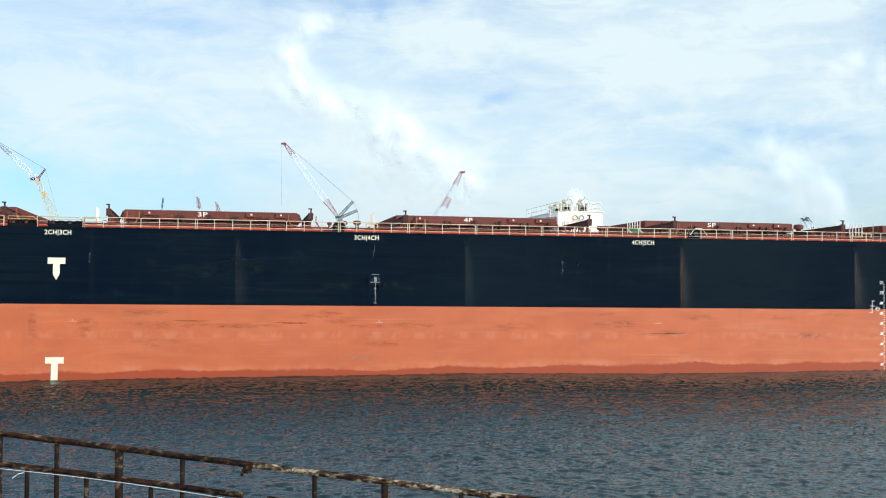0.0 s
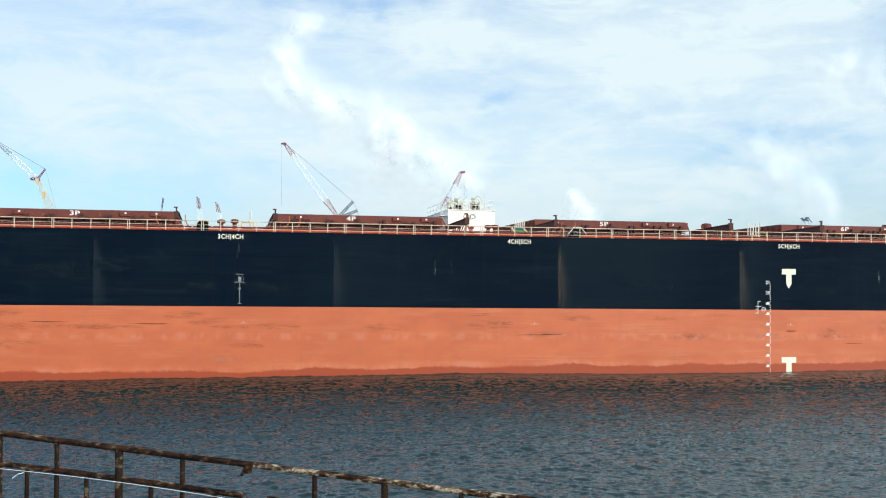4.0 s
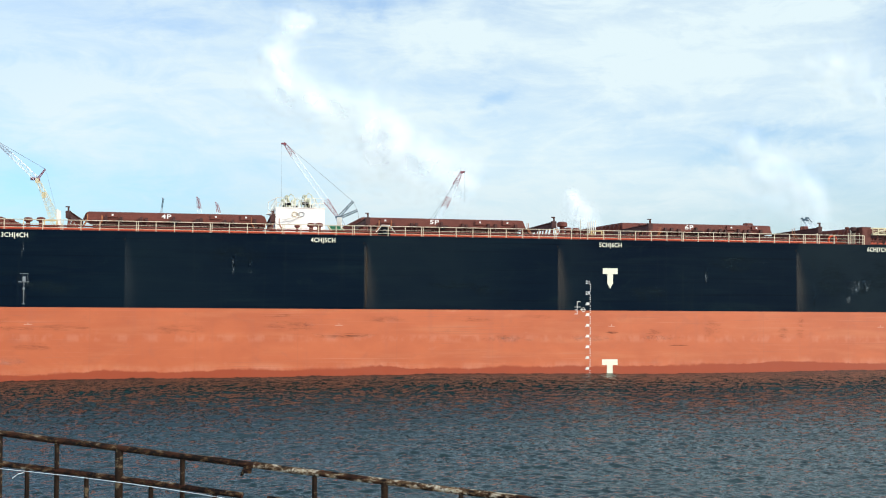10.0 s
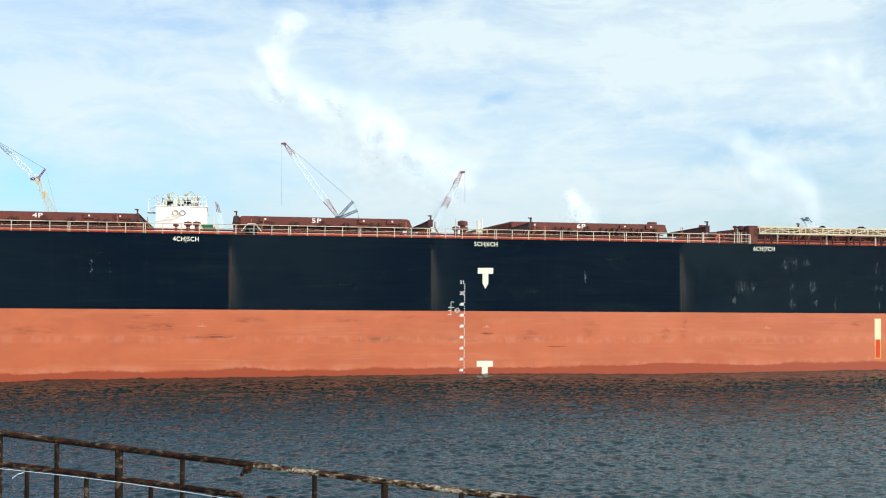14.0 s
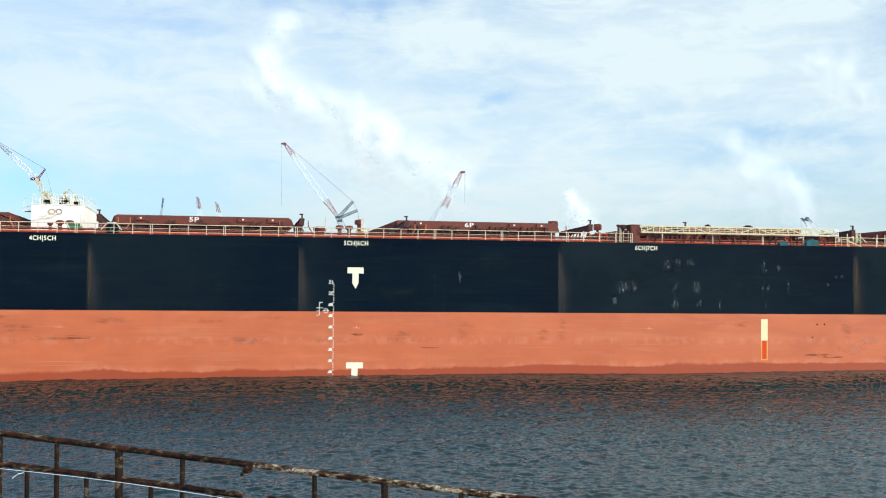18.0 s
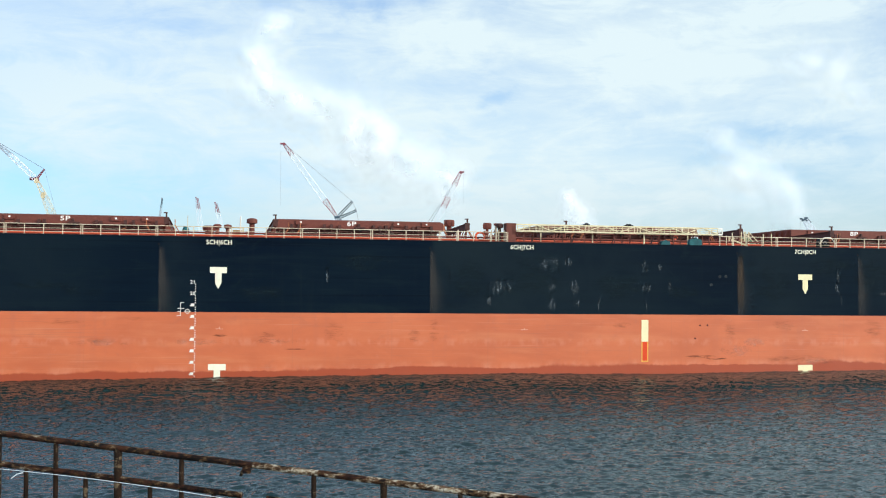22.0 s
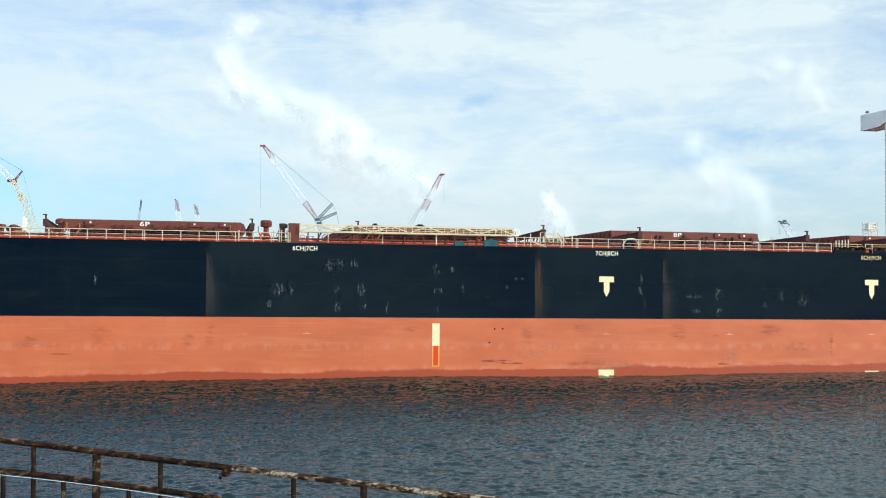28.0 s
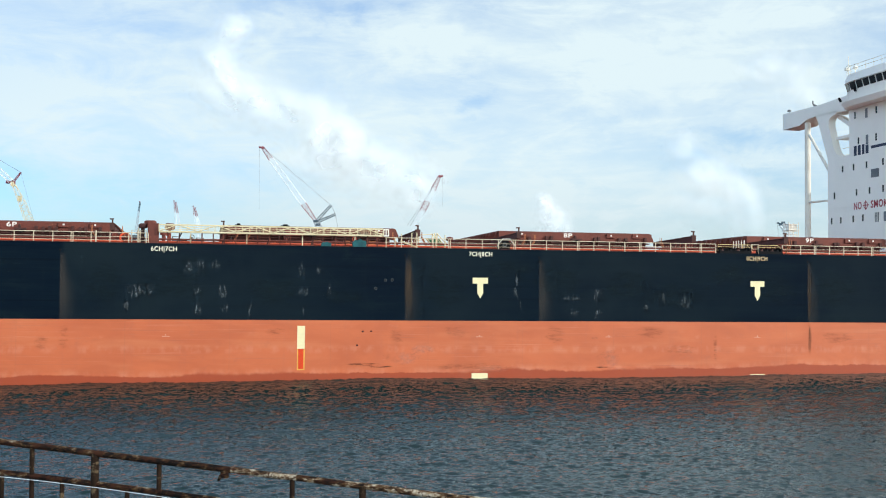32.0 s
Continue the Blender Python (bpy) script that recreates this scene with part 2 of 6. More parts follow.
def black_hull():
    m, nt, b = nodes_of("topside_black")
    n = Nodes(nt)
    x, y, z = n.axes()
    tone = n.noise(n.mapped((0.06, 0.06, 0.12)), 1.0, 4, 0.55)
    col = n.mix(n.span(tone, 0.32, 0.68), (0.0016, 0.0060, 0.0142), (0.0034, 0.0098, 0.0172))
    flat = n.noise(n.mapped((0.10, 0.1, 1.2), (4, 0, 0)), 1.1, 8, 0.68, 0.3)
    col = n.mix(n.math("MULTIPLY", n.span(flat, 0.46, 0.72), 0.8), col, (0.0060, 0.0140, 0.0195))
    band = n.noise(n.mapped((0.025, 0.02, 2.6), (2, 0, 8)), 1.3, 7, 0.68, 0.2)
    col = n.mix(n.math("MULTIPLY", n.span(band, 0.50, 0.70), 0.75), col, (0.0014, 0.0036, 0.0085))
    blot = n.span(n.noise(n.mapped((0.22, 0.2, 0.42), (5, 0, 2)), 1.2, 7, 0.70, 0.6), 0.54, 0.74)
    col = n.mix(n.math("MULTIPLY", blot, 0.65), col, (0.0078, 0.0168, 0.0200))
    drip = n.noise(n.mapped((1.6, 1.6, 0.07), (0, 0, 5)), 1.0, 6, 0.65)
    col = n.mix(n.math("MULTIPLY", n.span(drip, 0.54, 0.78), 0.55), col, (0.0085, 0.0145, 0.0180))
    # greyer paint abaft each scupper's run, going back to navy farther aft
    mott = n.span(n.noise(n.mapped((0.14, 0.14, 0.2), (9, 0, 1)), 1.0, 7, 0.65, 0.4), 0.25, 0.65, 0.25, 1.0)
    for edge, reach, amount in ((-46.2, 14, 0.35), (-25.3, 17, 0.65), (-7.2, 6, 0.5), (16.8, 36, 1.0), (46.8, 15, 0.8), (59.4, 30, 0.8), (86.9, 20, 0.8)):
        stretch = n.math("MULTIPLY", n.span(x, edge, edge + 0.5), n.span(x, edge + reach, edge + reach * 0.2))
        col = n.mix(n.math("MULTIPLY", n.math("MULTIPLY", stretch, mott), amount), col, (0.0092, 0.0168, 0.0222))
    # fine level scratches left by fenders and ropes
    hair = n.math("MULTIPLY", n.span(n.noise(n.mapped((0.12, 0.1, 14), (1, 0, 3)), 1.0, 4, 0.6), 0.66, 0.72), n.span(n.noise(n.mapped((0.2, 0.2, 0.6), (7, 0, 7)), 1.0, 4, 0.6), 0.5, 0.62))
    col = n.mix(n.math("MULTIPLY", hair, 0.45), col, (0.024, 0.034, 0.040))
    nt.links.new(col, b.inputs["Base Color"])
    nt.links.new(n.span(flat, 0.3, 0.8, 0.48, 0.60), b.inputs["Roughness"])
    b.inputs["Specular IOR Level"].default_value = 0.03
    strake = n.math("LESS_THAN", n.math("ABSOLUTE", n.math("SUBTRACT", n.math("FRACT", n.math("DIVIDE", z, 3.05)), 0.93)), 0.008)
    relief = n.math("SUBTRACT", n.noise(n.mapped((0.45, 0.45, 0.35)), 1.0, 2, 0.5), n.math("MULTIPLY", strake, 0.25))
    n.bump(relief, 0.4, 0.05, b.inputs["Normal"])
    return m


def water_material():
    m, nt, b = nodes_of("harbour_water")
    n = Nodes(nt)
    ripple = n.noise(n.mapped((3.2, 6.0, 1), (1, 2, 0)), 1.0, 5, 0.62, 0.4)
    gust = n.noise(n.mapped((0.02, 0.06, 1)), 1.0, 4, 0.6)
    col = n.mix(n.span(gust, 0.35, 0.65), (0.0036, 0.017, 0.014), (0.0054, 0.023, 0.020))
    nt.links.new(col, b.inputs["Base Color"])
    # the finest ripples, past counting near the ship, only roughen the surface
    x, y, z = n.axes()
    off = n.math("SUBTRACT", y, n.math("MULTIPLY", x, 0.19))
    slap = n.span(off, 82, 93, 1.0, 1.9)                      # choppier where the ship's side throws the ripples back
    nt.links.new(n.span(off, 55, 90, 0.06, 0.18), b.inputs["Roughness"])
    b.inputs["IOR"].default_value = 1.33
    n.bump(n.math("MULTIPLY", ripple, slap), 1.0, 0.024, b.inputs["Normal"])
    return m


def steam_material(name, density):
    m = bpy.data.materials.new(name)
    m.use_nodes = True
    nt = m.node_tree
    nt.nodes.clear()
    n = Nodes(nt)
    x, y, z = n.axes()
    wob = n.noise(n.mapped((1, 1, 1)), 2.6, 6, 0.62)
    r2 = n.math("ADD", n.math("MULTIPLY", x, x), n.math("MULTIPLY", z, z))
    r = n.math("ADD", n.math("SQRT", r2), n.math("MULTIPLY", n.math("SUBTRACT", wob, 0.5), 1.0))
    alpha = n.math("MULTIPLY", n.span(r, 0.95, 0.0), density)
    dif = nt.nodes.new("ShaderNodeBsdfDiffuse")
    dif.inputs["Color"].default_value = (0.97, 0.97, 0.97, 1)
    clear = nt.nodes.new("ShaderNodeBsdfTransparent")
    ms = nt.nodes.new("ShaderNodeMixShader")
    out = nt.nodes.new("ShaderNodeOutputMaterial")
    nt.links.new(alpha, ms.inputs[0])
    nt.links.new(clear.outputs[0], ms.inputs[1])
    nt.links.new(dif.outputs[0], ms.inputs[2])
    nt.links.new(ms.outputs[0], out.inputs["Surface"])
    return m


def streak_material(name, colour, strength):
    """A run of dirt below a scupper: dense at its upper, forward edge and fading aft and downwards."""
    m = bpy.data.materials.new(name)
    m.use_nodes = True
    nt = m.node_tree
    b = nt.nodes["Principled BSDF"]
    n = Nodes(nt)
    x, y, z = n.axes()
    grainy = n.noise(n.mapped((2.2, 1, 0.12)), 1.4, 6, 0.65)
    fan = n.math("DIVIDE", x, n.span(z, 0.0, -4.5, 0.7, 1.9))
    fade = n.math("MULTIPLY", n.math("POWER", n.span(fan, 1.0, 0.02), 1.5), n.span(x, 0.0, 0.14))
    a = n.math("MULTIPLY", n.math("MULTIPLY", fade, n.span(grainy, 0.25, 0.65, 0.4, 1.0)), n.span(z, 0.0, -0.5, 0.0, strength))
    low = n.span(z, -6.4, -3.0, 0.45, 1.0)
    nt.links.new(n.math("MULTIPLY", a, low), b.inputs["Alpha"])
    b.inputs["Base Color"].default_value = (*colour, 1)
    b.inputs["Roughness"].default_value = 0.8
    return m


def worn_material(name, colour, second, scale, lo, hi, strength):
    """Patches that break up towards their edges: the grain lies in the ship's measures, the outline in the patch's own."""
    m, nt, b = nodes_of(name)
    n = Nodes(nt)
    uv = nt.nodes.new("ShaderNodeSeparateXYZ")
    nt.links.new(n.tc.outputs["UV"], uv.inputs[0])
    u, v = [n.math("ABSOLUTE", n.math("MULTIPLY_ADD", o, 2.0, -1.0)) for o in (uv.outputs[0], uv.outputs[1])]
    r = n.math("SQRT", n.math("ADD", n.math("MULTIPLY", u, u), n.math("MULTIPLY", v, v)))
    grain = n.noise(n.mapped(scale), 1.0, 7, 0.66, 0.3)
    fine = n.span(n.noise(n.mapped(tuple(c * 3.1 for c in scale), (4, 0, 2)), 1.0, 4, 0.6), 0.35, 0.65, 0.35, 1.0)
    body = n.span(n.math("SUBTRACT", grain, n.math("MULTIPLY", n.math("MULTIPLY", r, r), 0.11)), lo, hi)
    nt.links.new(n.math("MULTIPLY", n.math("MULTIPLY", body, fine), n.span(r, 1.0, 0.45, 0.0, strength)), b.inputs["Alpha"])
    nt.links.new(n.mix(n.span(fine, 0.4, 1.0), second, colour), b.inputs["Base Color"])
    b.inputs["Roughness"].default_value = 0.75
    b.inputs["Specular IOR Level"].default_value = 0.1
    return m


M_RED = red_hull()
M_BLACK = black_hull()
M_WATER = water_material()
M_STEAM = steam_material("white_steam", 0.27)
M_STEAM_THIN = steam_material("thin_steam", 0.17)
M_STREAK = streak_material("rusty_runs", (0.075, 0.062, 0.050), 0.46)
M_STREAK_GREY = streak_material("salty_runs", (0.05, 0.060, 0.064), 0.24)
M_MARK = material("mark_paint", (0.86, 0.82, 0.66), (0.74, 0.68, 0.50), rough=0.6, grain=9, patch=1.1, amount=0.8)
M_MARK_CREAM = material("mark_cream", (0.86, 0.76, 0.46), (0.74, 0.63, 0.36), rough=0.6, grain=9, patch=1.1, amount=0.8)
M_MARK_RUST = material("rusted_mark_paint", (0.80, 0.68, 0.40), (0.40, 0.20, 0.08), rough=0.7, grain=9, patch=2.5, amount=0.6)
M_BAR_RED = material("signal_red", (0.82, 0.068, 0.012), rough=0.6, patch=1.0)
M_BAR_YELLOW = material("signal_yellow", (0.85, 0.42, 0.08), rough=0.5)
M_FADED = material("faded_mark", (0.66, 0.42, 0.33), (0.58, 0.30, 0.20), rough=0.6, grain=20)
M_DRAUGHT = material("draught_white", (0.85, 0.80, 0.72), rough=0.6)
M_HATCH = material("hatch_brown", (0.175, 0.047, 0.030), (0.105, 0.030, 0.021), rough=0.62, grain=5, patch=0.5, amount=0.8, bump=0.01, spots=(0.26, 0.09, 0.05), spot_level=0.63, spot_scale=1.2)
M_HATCH_DARK = material("hatch_dark", (0.085, 0.030, 0.024), (0.05, 0.022, 0.018), rough=0.7, grain=5, patch=0.7, bump=0.01)
M_DECK = material("deck_red", (0.42, 0.085, 0.045), (0.30, 0.062, 0.036), rough=0.7, grain=4, patch=0.4, amount=0.9, spots=(0.2, 0.07, 0.04), spot_level=0.62)
M_PIPE = material("pipe_orange_red", (0.60, 0.105, 0.045), (0.44, 0.08, 0.038), rough=0.5, grain=6, patch=0.7, amount=0.9, spots=(0.28, 0.09, 0.05), spot_level=0.66)
M_RAIL = material("rail_cream", (0.70, 0.62, 0.47), (0.55, 0.42, 0.27), rough=0.55, grain=9, patch=1.3, amount=0.7, spots=(0.36, 0.16, 0.07), spot_level=0.66, spot_scale=2.0)
M_LADDER = material("ladder_cream", (0.74, 0.66, 0.44), (0.60, 0.50, 0.30), rough=0.5, grain=9, patch=1.2)
M_LOCKER = material("locker_ochre", (0.46, 0.33, 0.15), (0.34, 0.22, 0.10), rough=0.6, grain=7, patch=1.5)
M_YELLOW = material("frame_yellow", (0.66, 0.50, 0.22), (0.5, 0.36, 0.17), rough=0.5, grain=7, patch=1.5)
M_WHITE = material("house_white", (0.93, 0.89, 0.81), (0.88, 0.84, 0.76), rough=0.5, grain=4, patch=0.35, amount=0.8)
M_WHITE_MAST = material("mast_cream", (0.82, 0.79, 0.70), (0.72, 0.68, 0.58), rough=0.5)
M_GLASS = material("dark_window", (0.012, 0.016, 0.020), rough=0.12)
M_GREY = material("grey_steel", (0.22, 0.23, 0.24), (0.14, 0.15, 0.16), rough=0.5, metal=0.2)
M_IRON = material("black_iron", (0.004, 0.005, 0.007), (0.009, 0.009, 0.010), rough=0.5, grain=9, spec=0.08)
M_GREEN = material("deck_green", (0.035, 0.16, 0.075), (0.022, 0.11, 0.05), rough=0.55, grain=6)
M_TARP = material("teal_tarpaulin", (0.012, 0.12, 0.13), (0.008, 0.06, 0.07), rough=0.6, grain=4, patch=1.5, bump=0.06)
M_LETTER_RED = material("letter_red", (0.40, 0.035, 0.045), rough=0.5)
M_LETTER_BLUE = material("letter_navy", (0.02, 0.03, 0.07), rough=0.5)
M_LETTER_WHITE = material("letter_white", (0.85, 0.82, 0.76), rough=0.6)
M_SCUFF = worn_material("bare_scuffs", (0.16, 0.185, 0.20), (0.05, 0.062, 0.07), (6.0, 1, 1.3), 0.47, 0.56, 0.85)


def flaking_rail(name, level, tone=1.0):
    """Black and red-brown rust under cream paint, of which the flakes above the level are left."""
    m, nt, b = nodes_of(name)
    n = Nodes(nt)
    rust = n.mix(n.span(n.noise(n.mapped((0.6, 1, 1), (1, 4, 0)), 13, 6, 0.7), 0.44, 0.64), (0.006, 0.0045, 0.004), (0.046, 0.017, 0.009))
    paint = n.noise(n.mapped((0.55, 1, 1), (3, 1, 2)), 15, 8, 0.76)
    cream = n.mix(n.span(n.noise(n.mapped((1, 1, 1), (0, 2, 7)), 24, 4, 0.6), 0.4, 0.66), (0.48 * tone, 0.42 * tone, 0.32 * tone), (0.27 * tone, 0.18 * tone, 0.10 * tone))
    rust = n.mix(n.math("MULTIPLY", n.span(paint, level - 0.07, level), 0.8), rust, (0.088, 0.045, 0.019))
    col = n.mix(n.span(paint, level, level + 0.06), rust, cream)
    pits = n.span(n.noise(n.mapped((1, 1, 1), (6, 0, 1)), 38, 3, 0.6), 0.60, 0.65)
    col = n.mix(n.math("MULTIPLY", pits, 0.9), col, (0.045, 0.016, 0.009))
    nt.links.new(col, b.inputs["Base Color"])
    b.inputs["Roughness"].default_value = 0.75
    b.inputs["Specular IOR Level"].default_value = 0.08
    n.bump(n.math("ADD", paint, n.math("MULTIPLY", pits, -0.4)), 0.6, 0.006, b.inputs["Normal"])
    return m


M_RUSTPIPE = flaking_rail("rusted_rail", 0.565, 0.55)
M_RUSTPIPE_PALE = flaking_rail("flaking_white_rail", 0.515, 0.95)
M_RUSTPOST = material("rusted_post", (0.007, 0.005, 0.004), (0.030, 0.016, 0.009), rough=0.8, grain=50, patch=7, amount=0.7, bump=0.004, spots=(0.12, 0.085, 0.05), spot_scale=13.0, spot_level=0.56, spec=0.08)
M_MACHINE = material("machinery", (0.72, 0.68, 0.48), (0.30, 0.29, 0.18), rough=0.6, grain=3, patch=1.2, amount=0.5, spots=(0.7, 0.68, 0.6), spot_level=0.56, spot_scale=1.6)
M_RUSTLADDER = material("ladder_orange", (0.45, 0.17, 0.06), (0.30, 0.10, 0.05), rough=0.6, grain=8)
M_LIFEBUOY = material("lifebuoy_orange", (0.70, 0.09, 0.03), rough=0.5)
M_WORN_WHITE = material("worn_white", (0.30, 0.31, 0.31), (0.18, 0.19, 0.20), rough=0.7)
M_SMUDGE = worn_material("fender_smudge", (0.15, 0.075, 0.05), (0.24, 0.088, 0.05), (0.55, 1, 2.6), 0.36, 0.64, 0.36)
M_RUST_RUN = worn_material("rust_run", (0.115, 0.072, 0.042), (0.065, 0.048, 0.034), (3.0, 1, 0.12), 0.20, 0.52, 0.62)
M_RING = material("worn_ring", (0.085, 0.095, 0.10), (0.05, 0.058, 0.064), rough=0.7)
M_GASH = worn_material("scrape_brown", (0.12, 0.045, 0.03), (0.22, 0.07, 0.035), (0.6, 1, 4.5), 0.38, 0.52, 0.85)
M_CHALK = worn_material("chalky_patch", (0.66, 0.33, 0.24), (0.60, 0.26, 0.17), (0.8, 1, 1.3), 0.30, 0.66, 0.35)
M_HAZE = worn_material("greyed_patch", (0.0105, 0.0225, 0.0285), (0.008, 0.0165, 0.022), (0.5, 1, 1.6), 0.32, 0.62, 0.7)
M_ROPE = material("white_cord", (0.75, 0.77, 0.78), rough=0.8, grain=90)
M_CONCRETE = material("pier_concrete", (0.30, 0.29, 0.27), (0.22, 0.21, 0.20), rough=0.85, grain=5, patch=0.5, bump=0.01)
M_GROUND = material("quay_ground", (0.20, 0.20, 0.19), (0.14, 0.14, 0.13), rough=0.9, grain=0.5, patch=0.03)
# white, yellow and grey of the far cranes have distance haze mixed into them
M_CRANE_WHITE = material("crane_white", (0.80, 0.84, 0.88), (0.70, 0.74, 0.78), rough=0.5)
M_CRANE_RED = material("crane_red", (0.29, 0.075, 0.085), (0.22, 0.07, 0.09), rough=0.5)
M_CRANE_YELLOW = material("crane_yellow", (0.70, 0.56, 0.32), (0.62, 0.54, 0.38), rough=0.5)
M_CRANE_GREY = material("crane_grey", (0.42, 0.47, 0.52), (0.34, 0.38, 0.43), rough=0.5)
M_CRANE_DARK = material("crane_dark_teal", (0.055, 0.095, 0.125), (0.05, 0.075, 0.10), rough=0.5)


# ---- mesh helpers ----
class Shape:
    """Collects faces for one mesh."""

    def __init__(self):
        self.v, self.f = [], []

    def add(self, verts, faces):
        o = len(self.v)
        self.v += [tuple(p) for p in verts]
        self.f += [[o + i for i in f] for f in faces]
        return self

    def box(self, x0, x1, y0, y1, z0, z1):
        return self.add([(x, y, z) for x in (x0, x1) for y in (y0, y1) for z in (z0, z1)],
                        [(0, 1, 3, 2), (4, 6, 7, 5), (0, 4, 5, 1), (2, 3, 7, 6), (0, 2, 6, 4), (1, 5, 7, 3)])

    def tube(self, p, q, r, n=8, r2=None):
        p, q = Vector(p), Vector(q)
        d = (q - p).normalized()
        a = d.orthogonal().normalized()
        b = d.cross(a)
        r2 = r if r2 is None else r2
        ring = [(a * math.cos(2 * math.pi * i / n) + b * math.sin(2 * math.pi * i / n)) for i in range(n)]
        return self.add([p + c * r for c in ring] + [q + c * r2 for c in ring],
                        [(i, (i + 1) % n, n + (i + 1) % n, n + i) for i in range(n)] + [tuple(range(n))[::-1], tuple(range(n, 2 * n))])

    def path(self, pts, r, n=8):
        """One continuous pipe through the points."""
        pts = [Vector(p) for p in pts]
        a = (pts[1] - pts[0]).orthogonal().normalized()
        vs = []
        for i, p in enumerate(pts):
            d = (pts[min(i + 1, len(pts) - 1)] - pts[max(i - 1, 0)]).normalized()
            a = (a - d * a.dot(d)).normalized()
            b = d.cross(a)
            vs += [p + (a * math.cos(2 * math.pi * k / n) + b * math.sin(2 * math.pi * k / n)) * r for k in range(n)]
        m = len(pts)
        fs = [(j * n + i, j * n + (i + 1) % n, (j + 1) * n + (i + 1) % n, (j + 1) * n + i) for j in range(m - 1) for i in range(n)]
        return self.add(vs, fs + [tuple(range(n))[::-1], tuple(range((m - 1) * n, m * n))])

    def lathe(self, c, profile, n=14):
        """profile: (radius, height) from the bottom up, round the upright axis at c."""
        k = len(profile)
        vs = [(c[0] + r * math.cos(2 * math.pi * i / n), c[1] + r * math.sin(2 * math.pi * i / n), c[2] + z) for r, z in profile for i in range(n)]
        fs = [(j * n + i, j * n + (i + 1) % n, (j + 1) * n + (i + 1) % n, (j + 1) * n + i) for j in range(k - 1) for i in range(n)]
        return self.add(vs, fs + [tuple(range(n))[::-1], tuple(range((k - 1) * n, k * n))])

    def prism(self, outline, lo, hi, axis="y"):
        """An outline in the two other axes, pushed through along axis."""
        n = len(outline)
        place = {"y": lambda a, b, c: (a, c, b), "x": lambda a, b, c: (c, a, b), "z": lambda a, b, c: (a, b, c)}[axis]
        vs = [place(a, b, lo) for a, b in outline] + [place(a, b, hi) for a, b in outline]
        return self.add(vs, [(i, (i + 1) % n, n + (i + 1) % n, n + i) for i in range(n)] + [tuple(range(n)), tuple(range(n, 2 * n))[::-1]])

    def truss(self, p, q, w0, w1, bays, r, up=(0, 0, 1), faces=4):
        """A square lattice boom from p to q, its width going from w0 to w1."""
        p, q = Vector(p), Vector(q)
        d = (q - p).normalized()
        a = d.cross(Vector(up)).normalized()
        b = d.cross(a)
        corner = [(a + b) / 2, (a - b) / 2, (-a - b) / 2, (b - a) / 2]
        rows = []
        for i in range(bays + 1):
            k = i / bays
            rows.append([p.lerp(q, k) + c * (w0 + (w1 - w0) * k) for c in corner])
        for c in range(4):
            self.tube(rows[0][c], rows[-1][c], r, 5)
        for i in range(bays):
            for c in range(faces):
                e = (c + 1) % 4
                self.tube(rows[i][c], rows[i + 1][e], r * 0.6, 4) if i % 2 else self.tube(rows[i][e], rows[i + 1][c], r * 0.6, 4)
                self.tube(rows[i + 1][c], rows[i + 1][e], r * 0.6, 4)
        return self

    def mesh(self, name, mat, smooth=True):
        me = bpy.data.meshes.new(name)
        me.from_pydata(self.v, [], self.f)
        me.materials.append(mat)
        bm = bmesh.new()
        bm.from_mesh(me)
        bmesh.ops.recalc_face_normals(bm, faces=bm.faces)
        bm.to_mesh(me)
        bm.free()
        if smooth:
            me.shade_smooth()
            me.set_sharp_from_angle(angle=radians(38))
        return me


def part(name, shape, mat, parent, label="", at=(0, 0, 0)):
    me = shape.mesh(name, mat) if isinstance(shape, Shape) else shape
    ob = new(name, me)
    ob.parent = parent
    ob.location = at
    if label:
        tagged(ob, label)
    return ob


def thing(name, label, category, at=(0, 0, 0), group="", kind=""):
    ob = new(name)
    ob.location = at
    ob.empty_display_size = 0.2
    return tagged(ob, label, category, group, kind)


def structure(name, shape, mat, label, category):
    ob = new(name, shape.mesh(name, mat) if isinstance(shape, Shape) else shape)
    return tagged(ob, label, category, kind="structure")


def lettering(name, words, mat, size, parent, m, label="", width=None):
    """Words as a flat mesh with a little depth, in the plane of the pose m."""
    cu = bpy.data.curves.new(name, "FONT")
    cu.body, cu.size, cu.extrude, cu.align_x, cu.align_y = words, size, 0.006, "CENTER", "CENTER"
    cu.resolution_u, cu.offset, cu.space_character = 3, size * 0.022, 1.10
    tmp = bpy.data.objects.new(name, cu)
    scene.collection.objects.link(tmp)
    bpy.context.view_layer.update()
    me = bpy.data.meshes.new_from_object(tmp.evaluated_get(bpy.context.evaluated_depsgraph_get()))
    bpy.data.objects.remove(tmp)
    bpy.data.curves.remove(cu)
    if width:
        xs = [v.co.x for v in me.vertices]
        k = width / (max(xs) - min(xs))
        for v in me.vertices:
            v.co.x *= k
    me.materials.clear()
    me.materials.append(mat)
    ob = new(name, me)
    ob.parent = parent
    ob.matrix_basis = m
    return tagged(ob, label) if label else ob


SIDE = pose(0, 0, 0, 90, 0, 0)                      # lettering on the ship's port side
FRONT = Matrix(((0, 0, -1, 0), (-1, 0, 0, 0), (0, 1, 0, 0), (0, 0, 0, 1)))   # lettering on walls that face the bow


def on_side(x, z, y=-0.012):
    return Matrix.Translation((x, y, z)) @ SIDE


def on_front(x, y, z):
    return Matrix.Translation((x, y, z)) @ FRONT


